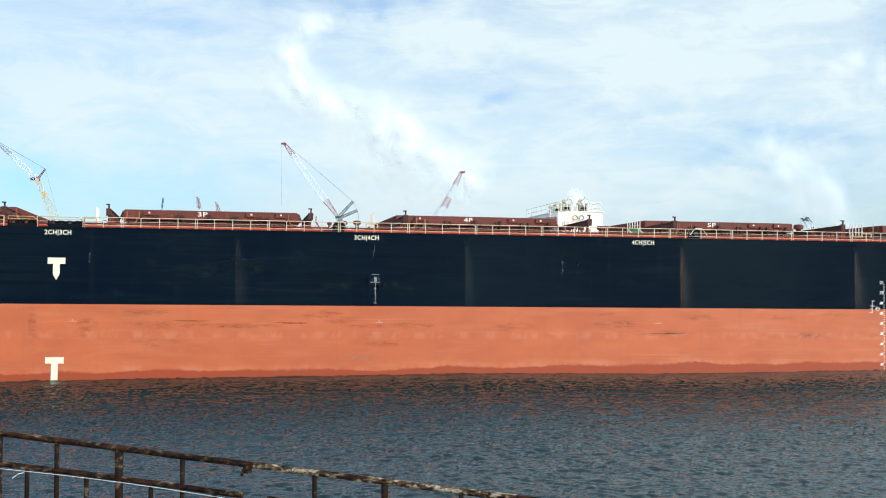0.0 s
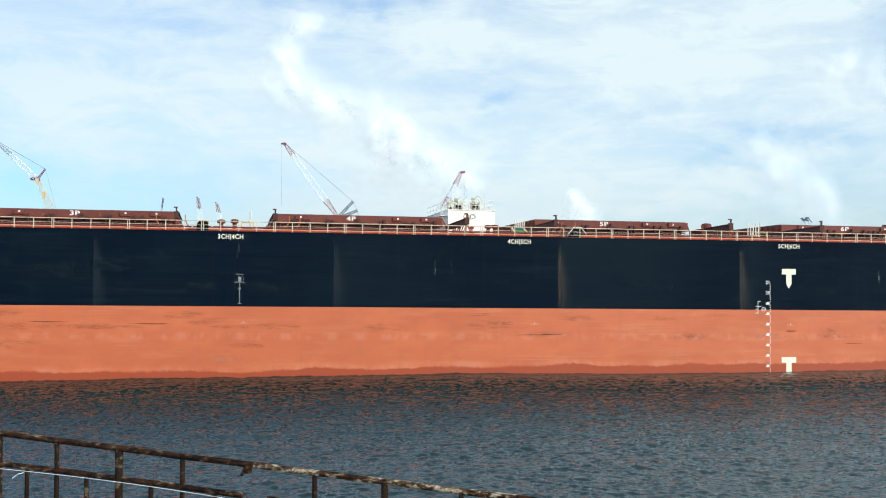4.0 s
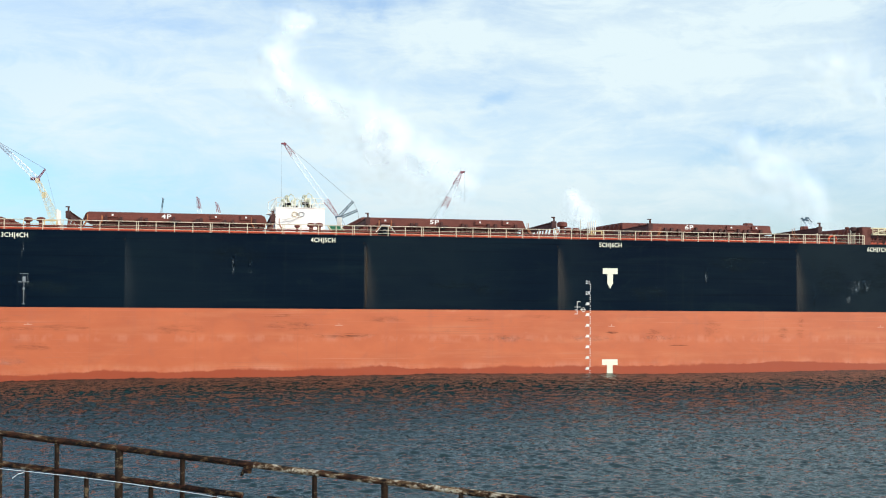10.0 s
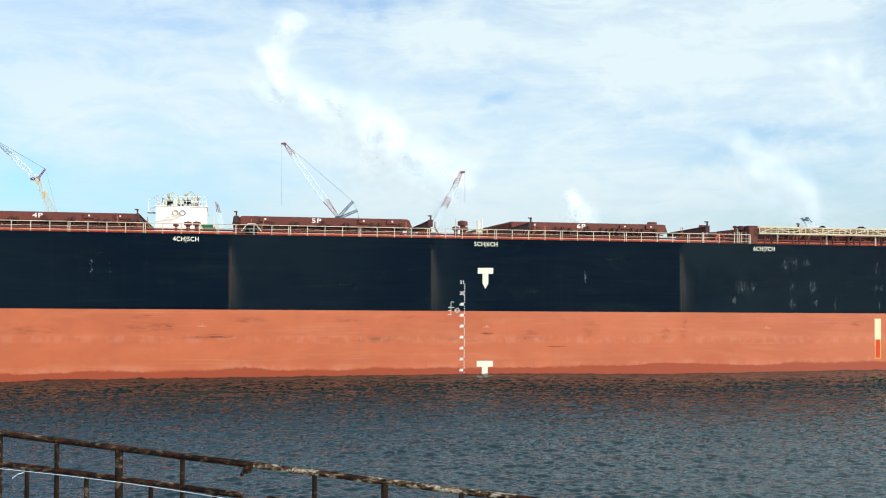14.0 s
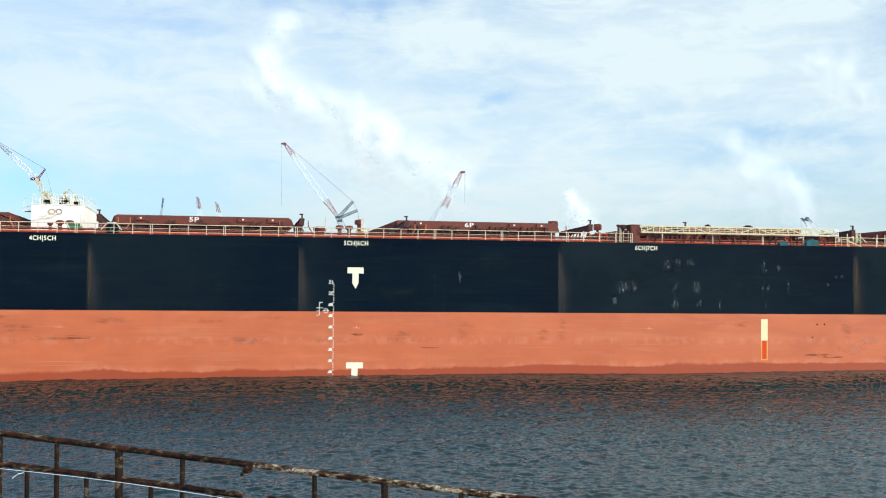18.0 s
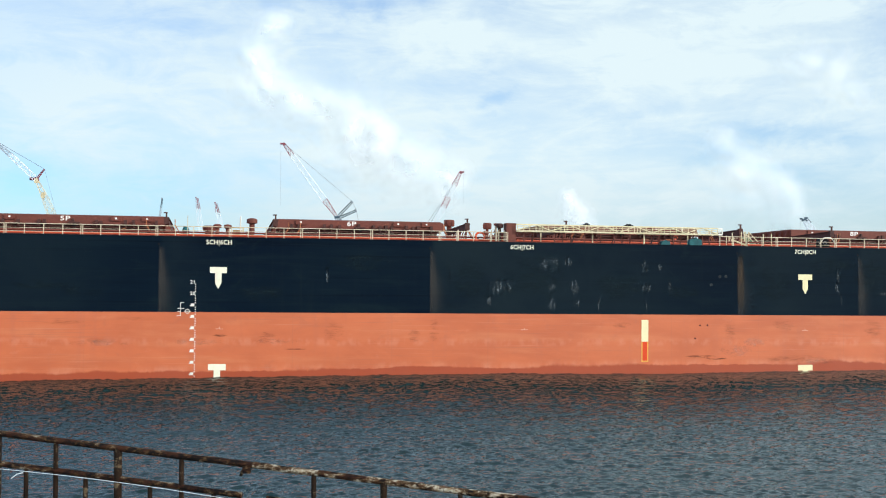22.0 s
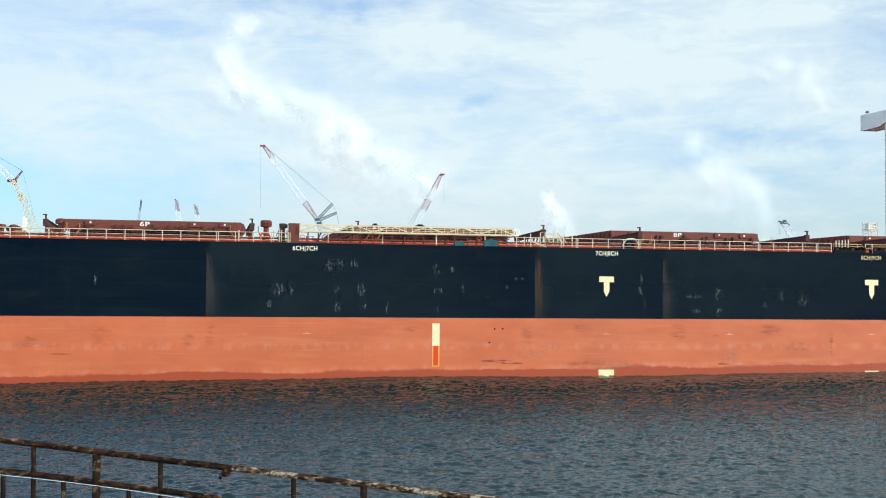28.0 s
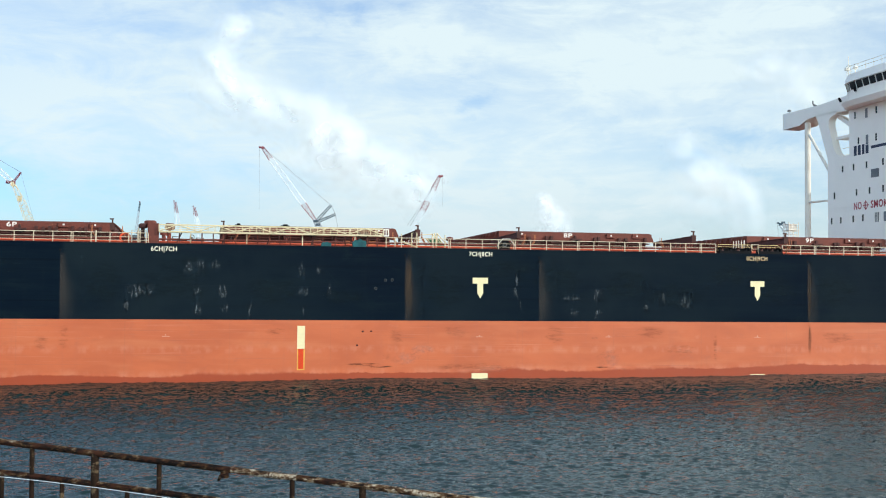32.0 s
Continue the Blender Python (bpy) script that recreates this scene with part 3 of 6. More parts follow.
# ---- water and ground ----
def water_sheet():
    """One sheet to the horizon, fine where the harbour chop is seen, with real wavelets."""
    rows = np.concatenate([[-1200, -500, -200, -60, -20, 0, 8, 14, 18], np.exp(np.arange(math.log(20), math.log(128), 0.00155)), [132, 145, 170, 210, 270, 360, 600, 1200, 2600, 4600]])
    fan = np.arange(-0.48, 0.5001, 0.0014)
    near = np.maximum(rows, 15)[:, None]
    out = np.array([.02, .06, .12, .2, .35, .6, 1.0])
    right = near * .5 + out[None, :] * (4300 - near * .5)
    X = np.concatenate([-right[:, ::-1] + near * .02 * (1 - out[None, ::-1]), near * fan[None, :], right], 1)
    Y = np.repeat(rows[:, None], X.shape[1], 1)
    Z = np.zeros_like(X)
    rs = np.random.RandomState(4)
    for k in range(60):
        length = 0.22 * 1.062 ** k                            # ripples of a hand's length to waves of several metres
        ang = radians(-82 + rs.normal(0, 36 if length < 1 else 24))
        kx, ky = 2 * math.pi / length * math.cos(ang), 2 * math.pi / length * math.sin(ang)
        keep = np.clip(length / (0.0015 * np.abs(Y) + .01) / 1.8 - 0.5, 0, 1)
        ph = kx * X + ky * Y + rs.uniform(0, 6.28)
        steep = 0.078 * (0.55 / max(length, 0.55)) ** 1.15
        group = 1 + .75 * np.sin(X * (.9 / length) * .31 + Y * .17 / length + k * 1.7) * np.sin(X * .13 - Y * .41 / length + k)
        Z += keep * steep * group * length / (2 * math.pi) * np.sin(ph + .35 * np.sin(ph * .37 + k))
    lull = 1 + .3 * np.sin(X * .045 + Y * .11 + 1) * np.sin(X * .021 - Y * .07)
    inside = np.clip((.47 - np.abs(X / near - .01)) / .01, 0, 1) * np.clip((127 - Y) / 6, 0, 1) * np.clip((Y - 15) / 5, 0, 1)
    Z = Z * lull
    Z = Z * (1 + .12 * np.clip((Y - .193 * X - 66) / 16, 0, 1) + .5 * np.clip((Y - .193 * X - 83) / 9, 0, 1) - .5 * np.clip((Y - .193 * X - 101) / 4, 0, 1))   # smooth against the plating
    Y = Y + (1.0 - .7 * np.clip((Y - .193 * X - 66) / 16, 0, 1)) * Z * inside   # the wind leans the crests away from the pier
    Z = (Z + 0.12 - 0.002 * X + 0.09 * np.sin((X + 26) * .085) + 0.04 * np.sin(X * .19 + 1)) * inside
    ny, nx = X.shape
    me = bpy.data.meshes.new("water")
    idx = np.arange(nx * ny).reshape(ny, nx)
    quads = np.stack([idx[:-1, :-1], idx[:-1, 1:], idx[1:, 1:], idx[1:, :-1]], -1).reshape(-1, 4)
    me.vertices.add(nx * ny)
    me.vertices.foreach_set("co", np.stack([X.ravel(), Y.ravel(), Z.ravel()], 1).astype(np.float32).ravel())
    me.loops.add(quads.size)
    me.loops.foreach_set("vertex_index", quads.astype(np.int32).ravel())
    me.polygons.add(len(quads))
    me.polygons.foreach_set("loop_start", np.arange(0, quads.size, 4, dtype=np.int32))
    me.update(calc_edges=True)
    me.materials.append(M_WATER)
    me.shade_smooth()
    return structure("water", me, M_WATER, "rippled dark blue-green harbour water", "water")


water = water_sheet()

quay = Shape()
quay.prism([(-2600, 330), (2600, 330), (2600, 4300), (-2600, 4300)], -6, 2.6, "z")
structure("ground", quay, M_GROUND, "flat grey ground of the far quay", "ground")

pier = Shape()
pier.prism([(-9, 5.95), (4.0, 4.72), (4.0, -4), (-9, -4)], 6.0, 10.75, "y")
pier.box(-9, 9, -14, 6.0, -4, 6.40)
structure("pier", pier, M_CONCRETE, "sloping grey concrete pier under the rusty railing", "pier")


# ---- the foreground railing ----
def railing_foreground():
    rail = thing("pier_railing", "rusted pipe railing with flaking white paint on the pier edge", "railing", (-3.4, 10.3, 5.45))
    o = Vector(rail.location)

    def on_line(px, drop=0.0):
        k = (px + 3.96) / 4.45
        return Vector((px, 10.4 - 0.8 * k, 6.725 - 0.42 * k - drop)) - o

    def floor_z(px):
        return 5.95 - (px + 9) / 13 * 1.23 - o.z + 0.0

    def bent(a, b, drop, r, seed):
        rs = random.Random(seed)
        n = max(2, int((b - a) / 0.3))
        pts = []
        for i in range(n + 1):
            p = on_line(a + (b - a) * i / n, drop)
            pts.append(p + Vector((0, rs.uniform(-.004, .004), rs.uniform(-.003, .003))))
        return Shape().path(pts, r, 14)

    part("top_rail", bent(-7.5, -1.62, 0, 0.0285, 1), M_RUSTPIPE, rail, "dark rusted pipe with pale flakes")
    part("top_rail", bent(-1.62, 2.2, 0, 0.0280, 2), M_RUSTPIPE_PALE, rail, "pipe with flaking white paint")
    part("middle_rail", bent(-7.5, -1.72, 0.268, 0.026, 3), M_RUSTPIPE, rail, "dark rusted pipe, broken off")
    part("middle_rail", bent(-1.50, 2.2, 0.268, 0.026, 4), M_RUSTPIPE, rail)
    for px, r in ((-6.9, .02), (-6.3, .02), (-5.7, .03), (-5.1, .019), (-4.52, .019), (-3.96, .02), (-3.42, .019), (-2.84, .031), (-2.26, .019), (-1.09, .019), (-.49, .026), (.15, .019), (.8, .03), (1.5, .02)):
        top, low = on_line(px), on_line(px)
        low.z = floor_z(px) - 0.02
        part("post", Shape().tube(low, top, r * 1.12, 10), M_RUSTPOST, rail)
    for px in (-5.4, -4.8, -4.2, -3.70, -3.14, -2.545, -1.97, -1.4, -.8):
        top, low = on_line(px, 0.268), on_line(px)
        low.z = floor_z(px) - 0.02
        part("picket", Shape().tube(low, top, 0.021, 8), M_RUSTPOST, rail)
    a = on_line(-1.68, 0.0)
    part("broken_clamp", Shape().box(a.x - .03, a.x + .035, a.y - .03, a.y + .03, a.z - .075, a.z - .015).tube(a + Vector((-.03, 0, -.05)), a + Vector((-.05, 0, -.10)), .014), M_RUSTPIPE, rail, "rusted stump of a broken bracket")
    cord = thing("cord", "thin white cord strung along the railing", "cord", (-3.1, 10.18, 6.36))
    c = Vector(cord.location)
    pts = []
    for i in range(25):
        k = i / 24
        px = -6.5 + 5.2 * k
        base = on_line(px, 0.268) + o
        sag = 0.05 + 0.028 * math.sin(k * 3.1 * 2 + .4)
        pts.append(Vector((px, base.y - .035, base.z - sag)) - c)
    part("strand", Shape().path(pts, 0.0028, 6), M_ROPE, cord)
    e = Vector((-3.72, 10.33, 6.385)) - c
    part("loose_end", Shape().path([e, e + Vector((-.05, -.01, -.012)), e + Vector((-.10, -.01, -.05))], 0.004, 6), M_ROPE, cord)


railing_foreground()


# ---- the ship: x runs aft, y from the port side inboard, z up from the sea amidships ----
ship = thing("bulk_carrier", "large bulk carrier with black topsides and orange-red underbody under way", "ship")
DECK, PAINT, KEEL, BEAM = 12.45, 5.9, -12.5, 48.0
HATCHES = [(-95.7, ""), (-69.0, "3P"), (-42.3, "4P"), (-15.7, "5P"), (11.9, "6P"), (39.5, ""), (67.2, "8P"), (95.0, "9P")]
HATCH_L, HATCH_Y0, HATCH_Y1 = 16.8, 12.33, 35.7


def half_breadth(x, z):
    """How far the shell stands off the centre line."""
    deep = max(0.0, (PAINT - z) / (PAINT - KEEL))
    h = BEAM / 2
    if x < -106:
        k = min(1, (-106 - x) / (42 - 5 * deep))
        h *= max(0.0, 1 - k ** 2.3) ** 0.75
    if x > 112:
        k = min(1, (x - 112) / 40)
        h *= 1 - (0.22 + 0.6 * deep) * k ** 1.8
    if z < KEEL + 2.2:
        h -= 2.2 * (1 - math.sqrt(max(0, 1 - ((KEEL + 2.2 - z) / 2.2) ** 2))) * min(1, h / 8)
    return max(h, 0.05)


def shell(levels, closed_top=False, closed_bottom=False):
    xs = [-148, -147.5, -146, -143, -138, -132, -124, -115, -106] + list(range(-98, 112, 7)) + [112, 118, 125, 132, 140, 147, 152]
    s = Shape()
    n = len(levels)
    for side in (-1, 1):
        vs = [(x, BEAM / 2 + side * half_breadth(x, z), z) for x in xs for z in levels]
        s.add(vs, [(i * n + j, (i + 1) * n + j, (i + 1) * n + j + 1, i * n + j + 1) for i in range(len(xs) - 1) for j in range(n - 1)])
    for x in (xs[0], xs[-1]):
        vs = [(x, BEAM / 2 + side * half_breadth(x, z), z) for z in levels for side in (-1, 1)]
        s.add(vs, [(2 * j, 2 * j + 1, 2 * j + 3, 2 * j + 2) for j in range(n - 1)])
    for z, yes in ((levels[-1], closed_top), (levels[0], closed_bottom)):
        if yes:
            vs = [(x, BEAM / 2 + side * half_breadth(x, z), z) for x in xs for side in (-1, 1)]
            s.add(vs, [(2 * i, 2 * i + 1, 2 * i + 3, 2 * i + 2) for i in range(len(xs) - 1)])
    return s


topside = part("topside", shell([PAINT, 9.0, DECK - 0.05, DECK]), M_BLACK, ship, "black painted upper hull plating with faint streaks")
underbody = part("underbody", shell([KEEL, KEEL + .3, KEEL + 1, KEEL + 2.2, -5, 0, PAINT], closed_bottom=True), M_RED, ship, "orange-red antifouling paint, stained near the waterline")
deck = Shape()
xs = [-146, -138, -124, -106, 112, 132, 150]
deck.add([(x, BEAM / 2 + s * (half_breadth(x, DECK) - .15), DECK - .06) for x in xs for s in (-1, 1)] + [(x, BEAM / 2 + s * (half_breadth(x, DECK) - .15), DECK - .30) for x in xs for s in (-1, 1)],
         [(2 * i, 2 * i + 1, 2 * i + 3, 2 * i + 2) for i in range(6)] + [(14 + 2 * i, 14 + 2 * i + 1, 14 + 2 * i + 3, 14 + 2 * i + 2) for i in range(6)])
part("main_deck", deck, M_DECK, ship, "red painted steel deck")
part("gunwale", Shape().box(-106, 112, -0.02, 0.14, DECK, DECK + .07), M_BLACK, ship)
part("deck_edge_bar", Shape().box(-106, 112, 0.5, 0.62, DECK - .05, DECK + .14), M_HATCH, ship, "low red-brown edge bar on the deck")


# painted marks on the shell
def tug_mark(x, upper, top=1.36):
    m = M_MARK if x < 40 else M_MARK_CREAM
    if upper:
        pts = [(-.73, 9.87), (.73, 9.87), (.73, 9.33), (.28, 9.33), (.28, 8.45), (0, 7.95), (-.28, 8.45), (-.28, 9.33), (-.73, 9.33)]
    else:
        pts = [(-.76, top), (.76, top), (.76, top - .54), (.28, top - .54), (.28, -.8), (-.28, -.8), (-.28, top - .54), (-.76, top - .54)]
    part("tug_mark", Shape().prism([(x + a, b) for a, b in pts], -0.010, 0.02), m, topside if upper else underbody, "cream painted push mark in the shape of a T")


for x, top in ((-81.93, 1.36), (-2.1, 1.36), (53.80, 1.12), (81.50, .88)):
    tug_mark(x, True)
    tug_mark(x, False, top)
for x, words, rusty in ((-81.85, "2CH|3CH", 0), (-55.25, "3CH|4CH", 0), (-29.0, "4CH|5CH", 0), (-2.08, "5CH|6CH", 0), (25.42, "6CH|7CH", 0), (53.82, "7CH|8CH", 0), (81.46, "8CH|9CH", 1)):
    lettering("bulkhead_mark", words, M_MARK_RUST if rusty else M_MARK, 0.56, topside, on_side(x, 12.03), "cream lettering at the bulkhead", 2.2)

# draught scale amidships
for k in range(9):
    z = 8.52 - k
    home = topside if z > PAINT else underbody
    if k < 2:
        lettering("draught_figure", ("21", "20")[k], M_DRAUGHT, 0.42, home, on_side(-4.28, z))
    else:
        part("draught_figure", Shape().box(-4.42, -4.12, -.010, .01, z - .12, z + .13).box(-4.5, -4.42, -.010, .01, z - .12, z - .02), M_DRAUGHT, home, "white painted figure, too worn to read")
    for j in range(1, 5):
        zz = z - .2 * j
        part("draught_tick", Shape().box(-4.08, -3.99, -.010, .01, zz - .045, zz + .045), M_DRAUGHT, topside if zz > PAINT else underbody)
load = Shape()
load.box(-5.33, -5.28, -.010, .01, 5.55, 6.75).box(-5.28, -5.0, -.010, .01, 6.69, 6.74).box(-5.55, -4.98, -.010, .01, 6.20, 6.25).box(-5.55, -5.28, -.010, .01, 5.93, 5.98).box(-5.6, -5.28, -.010, .01, 5.55, 5.6)
part("load_line", load, M_DRAUGHT, topside, "white load line ladder")
ring = Shape()
for i in range(20):
    a, b = 2 * math.pi * i / 20, 2 * math.pi * (i + 1) / 20
    ring.prism([(-4.72 + r * math.cos(t), 5.97 + r * math.sin(t)) for r, t in ((.16, a), (.21, a), (.21, b), (.16, b))], -.010, .01)
ring.box(-5.0, -4.44, -.010, .01, 5.95, 6.0)
part("load_line_disc", ring, M_DRAUGHT, topside, "white ring crossed by a bar")
for x in (-80.5, -54.0, -27.5, -1.95, 25.7, 53.78, 66.3, 81.5):
    part("centre_mark", Shape().box(x - .33, x + .33, -.008, .01, 4.42, 4.46).box(x - .025, x + .025, -.008, .01, 4.46, 4.62), M_FADED, underbody, "thin white painted cross bar")

# the tall signal bar
x0, x1 = 37.08, 37.76
part("signal_bar", Shape().box(x0, x1, -.008, .01, 3.35, 5.39), M_MARK_CREAM, underbody, "white upper half of a tall painted bar")
part("signal_bar", Shape().box(x0 + .12, x1 - .12, -.008, .01, 1.58, 3.33), M_BAR_RED, underbody, "red lower half of a tall painted bar")
part("signal_bar", Shape().box(x0, x0 + .10, -.008, .01, 1.46, 3.33).box(x1 - .10, x1, -.008, .01, 1.46, 3.33).box(x0 + .10, x1 - .10, -.008, .01, 1.46, 1.56), M_BAR_YELLOW, underbody, "yellow edge of the painted bar")


def ring_mark(x, z, r, home, mat):
    s = Shape()
    for i in range(16):
        a, b = 2 * math.pi * i / 16, 2 * math.pi * (i + 1) / 16
        s.prism([(x + q * math.cos(t), z + q * math.sin(t)) for q, t in ((r * .72, a), (r, a), (r, b), (r * .72, b))], -.010, .01)
    part("outlet_ring", s, mat, home, "white ring round a small outlet")
    part("outlet", Shape().tube((x, -.006, z), (x, .02, z), r * .7, 12), M_IRON, home)


for x, z in ((44.95, 9.55), (45.57, 9.56), (44.08, 8.78)):
    ring_mark(x, z, 0.13, topside, M_RING)
for x, z in ((42.94, 4.9), (43.7, 4.92), (42.45, 3.66)):
    part("outlet", Shape().tube((x, -.008, z), (x, .02, z), .09, 12), M_IRON, underbody, "small dark hull outlet")


# runs below the scuppers, scuffs and scratches
def dirt_run(x, top, w, mat):
    h = top - PAINT - .01
    s = Shape().add([(0, 0, 0), (w, 0, 0), (w, 0, -h), (0, 0, -h)], [(0, 1, 2, 3)])
    part("dirt_run", s, mat, topside, "pale run of rust and salt below a scupper", (x, -0.006, top))
    part("scupper", Shape().tube((x + .02, -.012, top + .07), (x + .02, .03, top + .07), .10, 10), M_IRON, topside)


for x, w, m in ((-66.9, 1.2, M_STREAK_GREY), (-46.2, 1.7, M_STREAK_GREY), (-25.35, 1.8, M_STREAK), (-7.25, 2.0, M_STREAK), (16.75, 2.0, M_STREAK), (46.72, 2.0, M_STREAK), (59.38, 1.8, M_STREAK), (86.8, 1.3, M_STREAK), (-93, 1.4, M_STREAK_GREY)):
    dirt_run(x, 11.75, w, m)


def patch(name, x, z, w, h, mat, home, label=""):
    """A worn patch on the side, w long and h high round its middle."""
    me = bpy.data.meshes.new(name)
    me.from_pydata([(x - w / 2, -.006, z - h / 2), (x + w / 2, -.006, z - h / 2), (x + w / 2, -.006, z + h / 2), (x - w / 2, -.006, z + h / 2)], [], [(0, 1, 2, 3)])
    uv = me.uv_layers.new(name="UVMap")
    for loop, co in zip(uv.data, ((0, 0), (1, 0), (1, 1), (0, 1))):
        loop.uv = co
    me.materials.append(mat)
    return part(name, me, mat, home, label)


for x, z, w, h in ((23.1, 8.35, 2.0, 1.7), (24.3, 8.45, 1.0, 1.5), (22.3, 7.0, .8, 1.2), (27.6, 10.5, 1.2, 1.5), (28.5, 10.6, 1.2, 1.6), (29.9, 10.8, 1.1, 1.0), (28.3, 8.4, .8, 1.6), (30.5, 8.4, 1.3, 1.7), (28.3, 6.8, 1.1, 1.3), (30.7, 6.9, .9, 1.1),
                   (32.9, 6.8, .5, 1.5), (37.4, 10.4, .8, 1.7), (38.9, 10.4, .8, 1.0), (37.6, 8.4, 1.3, .9), (39.9, 8.5, .5, 1.6), (37.5, 6.6, .6, 1.1), (57.3, 9.6, .5, 1.8), (57.2, 8.4, .8, 1.6), (57.7, 7.4, .5, 1.2),
                   (62.6, 8.05, 2.2, .6), (65.2, 8.3, 1.5, 1.5), (62.8, 6.7, 1.2, 1.0), (65.2, 6.6, 1.2, 1.5), (71.6, 8.2, .9, 1.9), (74.0, 7.8, 1.6, 1.8), (70.0, 7.2, .6, 1.0),
                   (-36.9, 9.3, .5, 2.4), (-35.4, 9.5, .4, 1.4), (7.5, 9.2, .4, 1.6), (-54.4, 8.2, 1.5, 1.5), (-54.4, 7.0, .7, 2.2), (-79.2, 9.9, .3, 1.2), (-54.6, 10.8, .4, 1.6)):
    patch("scuff", x, z, w, h, M_SCUFF, topside, "pale scratches worn through the black paint")
for x, z, w, h in ((-69.0, 8.9, 11, 2.4), (-65.5, 9.4, 6, 1.6), (-52.5, 7.6, 6, 1.6), (-57.6, 7.7, 5, 1.2), (-36.5, 10.6, 6, 2.2), (-17.0, 8.2, 6, 1.0), (-13.5, 7.6, 4, 1.4), (1.4, 7.6, 5, 2.0), (10.5, 10.4, 7, 2.0), (20.5, 9.0, 4, 5.0), (26.5, 9.3, 7, 4.2),
                   (35.0, 8.5, 6, 3.6), (41.0, 8.0, 5, 1.6), (50.5, 8.8, 5, 4.5), (56.5, 10.6, 6, 2.4), (61.5, 9.6, 5, 4.0), (68.0, 9.4, 6, 3.4), (73.0, 8.3, 7, 3.0), (78.5, 10.4, 5, 2.6), (83.5, 9.0, 6, 3.6), (90.0, 9.0, 6, 4.0)):
    patch("greyed_patch", x, z, w, h, M_HAZE, topside, "dull greyed patch of old black paint")
for x, z, w, h in ((-25.1, 8.9, .28, 7.6), (87.0, 8.9, .5, 7.8), (47.1, 9.0, .9, 7.0), (87.05, 4.2, .5, 3.4)):
    patch("rust_run", x, z, w, min(h, 2 * (12.3 - z)), M_RUST_RUN, topside if z > PAINT else underbody, "narrow brown run of rust below a scupper")
tally = Shape()
tally.box(-54.75, -54.05, -.007, .01, 8.72, 8.76).box(-54.52, -54.28, -.007, .01, 8.1, 8.5).box(-54.85, -54.0, -.007, .01, 8.02, 8.07).box(-54.42, -54.38, -.007, .01, 6.2, 8.1).box(-54.55, -54.25, -.007, .01, 6.15, 6.21).box(-54.5, -54.32, -.007, .01, 7.4, 7.56)
part("worn_mark", tally, M_WORN_WHITE, topside, "worn pale upright mark")

for x, z, w, h in ((-75.0, 5.2, 4.2, .8), (-72.4, 4.15, 6.4, .9), (-66.0, 4.1, 7.0, .6), (-83.8, 4.2, .7, 3.4), (-79.3, 3.9, 1.6, 2.6), (-73.2, 2.6, 4.0, .9), (-59.2, 5.1, 4.0, 1.0), (-57.0, 4.6, 3.4, 1.0), (-55.3, 4.1, 2.6, .5), (-51.3, 4.15, 4.6, .7), (-53.5, 2.5, 3.0, .8),
                   (-41.4, 4.0, 3.6, 1.1), (-31.8, 4.35, 3.8, 1.1), (-33.0, 5.3, 2.2, .5), (-27.2, 3.55, 5.2, .6), (-23.4, 5.0, 3.0, .7), (-15.0, 5.05, 2.8, .6), (-12.0, 3.4, 2.6, .6), (-9.0, 5.3, 2.6, .4), (2.2, 3.7, 1.4, 1.4), (8.2, 4.2, 1.6, 2.2), (15.4, 3.9, 1.0, 1.6),
                   (17.2, 4.4, .8, 2.6), (35.2, 5.0, 1.6, 1.0), (46.0, 4.4, 1.0, 2.4), (51.5, 4.9, 2.0, 1.4), (53.0, 1.7, 5.6, .8), (61.0, 4.6, 1.6, 2.2), (77.1, 3.4, .35, 3.6), (70.5, 4.9, 2.4, 1.2), (73.6, 3.2, 2.6, 1.2), (-91, 4.2, 5, 1.0), (90, 4.4, 3, 1.4)):
    patch("fender_smudge", x, z, w * 1.5, h * (1.1 if w > h else 1.0), M_SMUDGE, underbody, "grey-brown fender smudge on the red paint")
for x, z, w, h in ((43.0, 1.95, 3.8, .34), (44.6, 1.75, 2.6, .26), (4.7, 2.67, 2.6, .14), (-1.9, 3.85, 1.6, .28), (-62.0, 4.35, 5.0, .14), (-26.8, 3.5, 4.4, .16), (-70.5, 4.5, 4.0, .16), (65.6, 1.6, 2.0, .2)):
    patch("scrape", x, z, w, h, M_GASH, underbody, "thin brown fender scrape")
for x, z, w, h in ((46.8, 2.5, 4.5, 1.4), (48.5, 3.3, 3.0, 1.0), (66.2, 2.3, 3.0, 2.2), (67.6, 1.4, 1.4, .35), (-55.5, 1.3, 3.4, .9), (-12.0, 3.2, 6.0, .7), (-4.0, 3.3, 5.0, .7), (3.0, 3.4, 5.0, .6), (-30.0, 4.5, 1.6, .5), (64.9, 4.35, .9, .3), (55.0, 1.5, 4.0, .9)):
    patch("chalky_patch", x, z, w, h, M_CHALK, underbody, "pale chalky patch on the red paint")


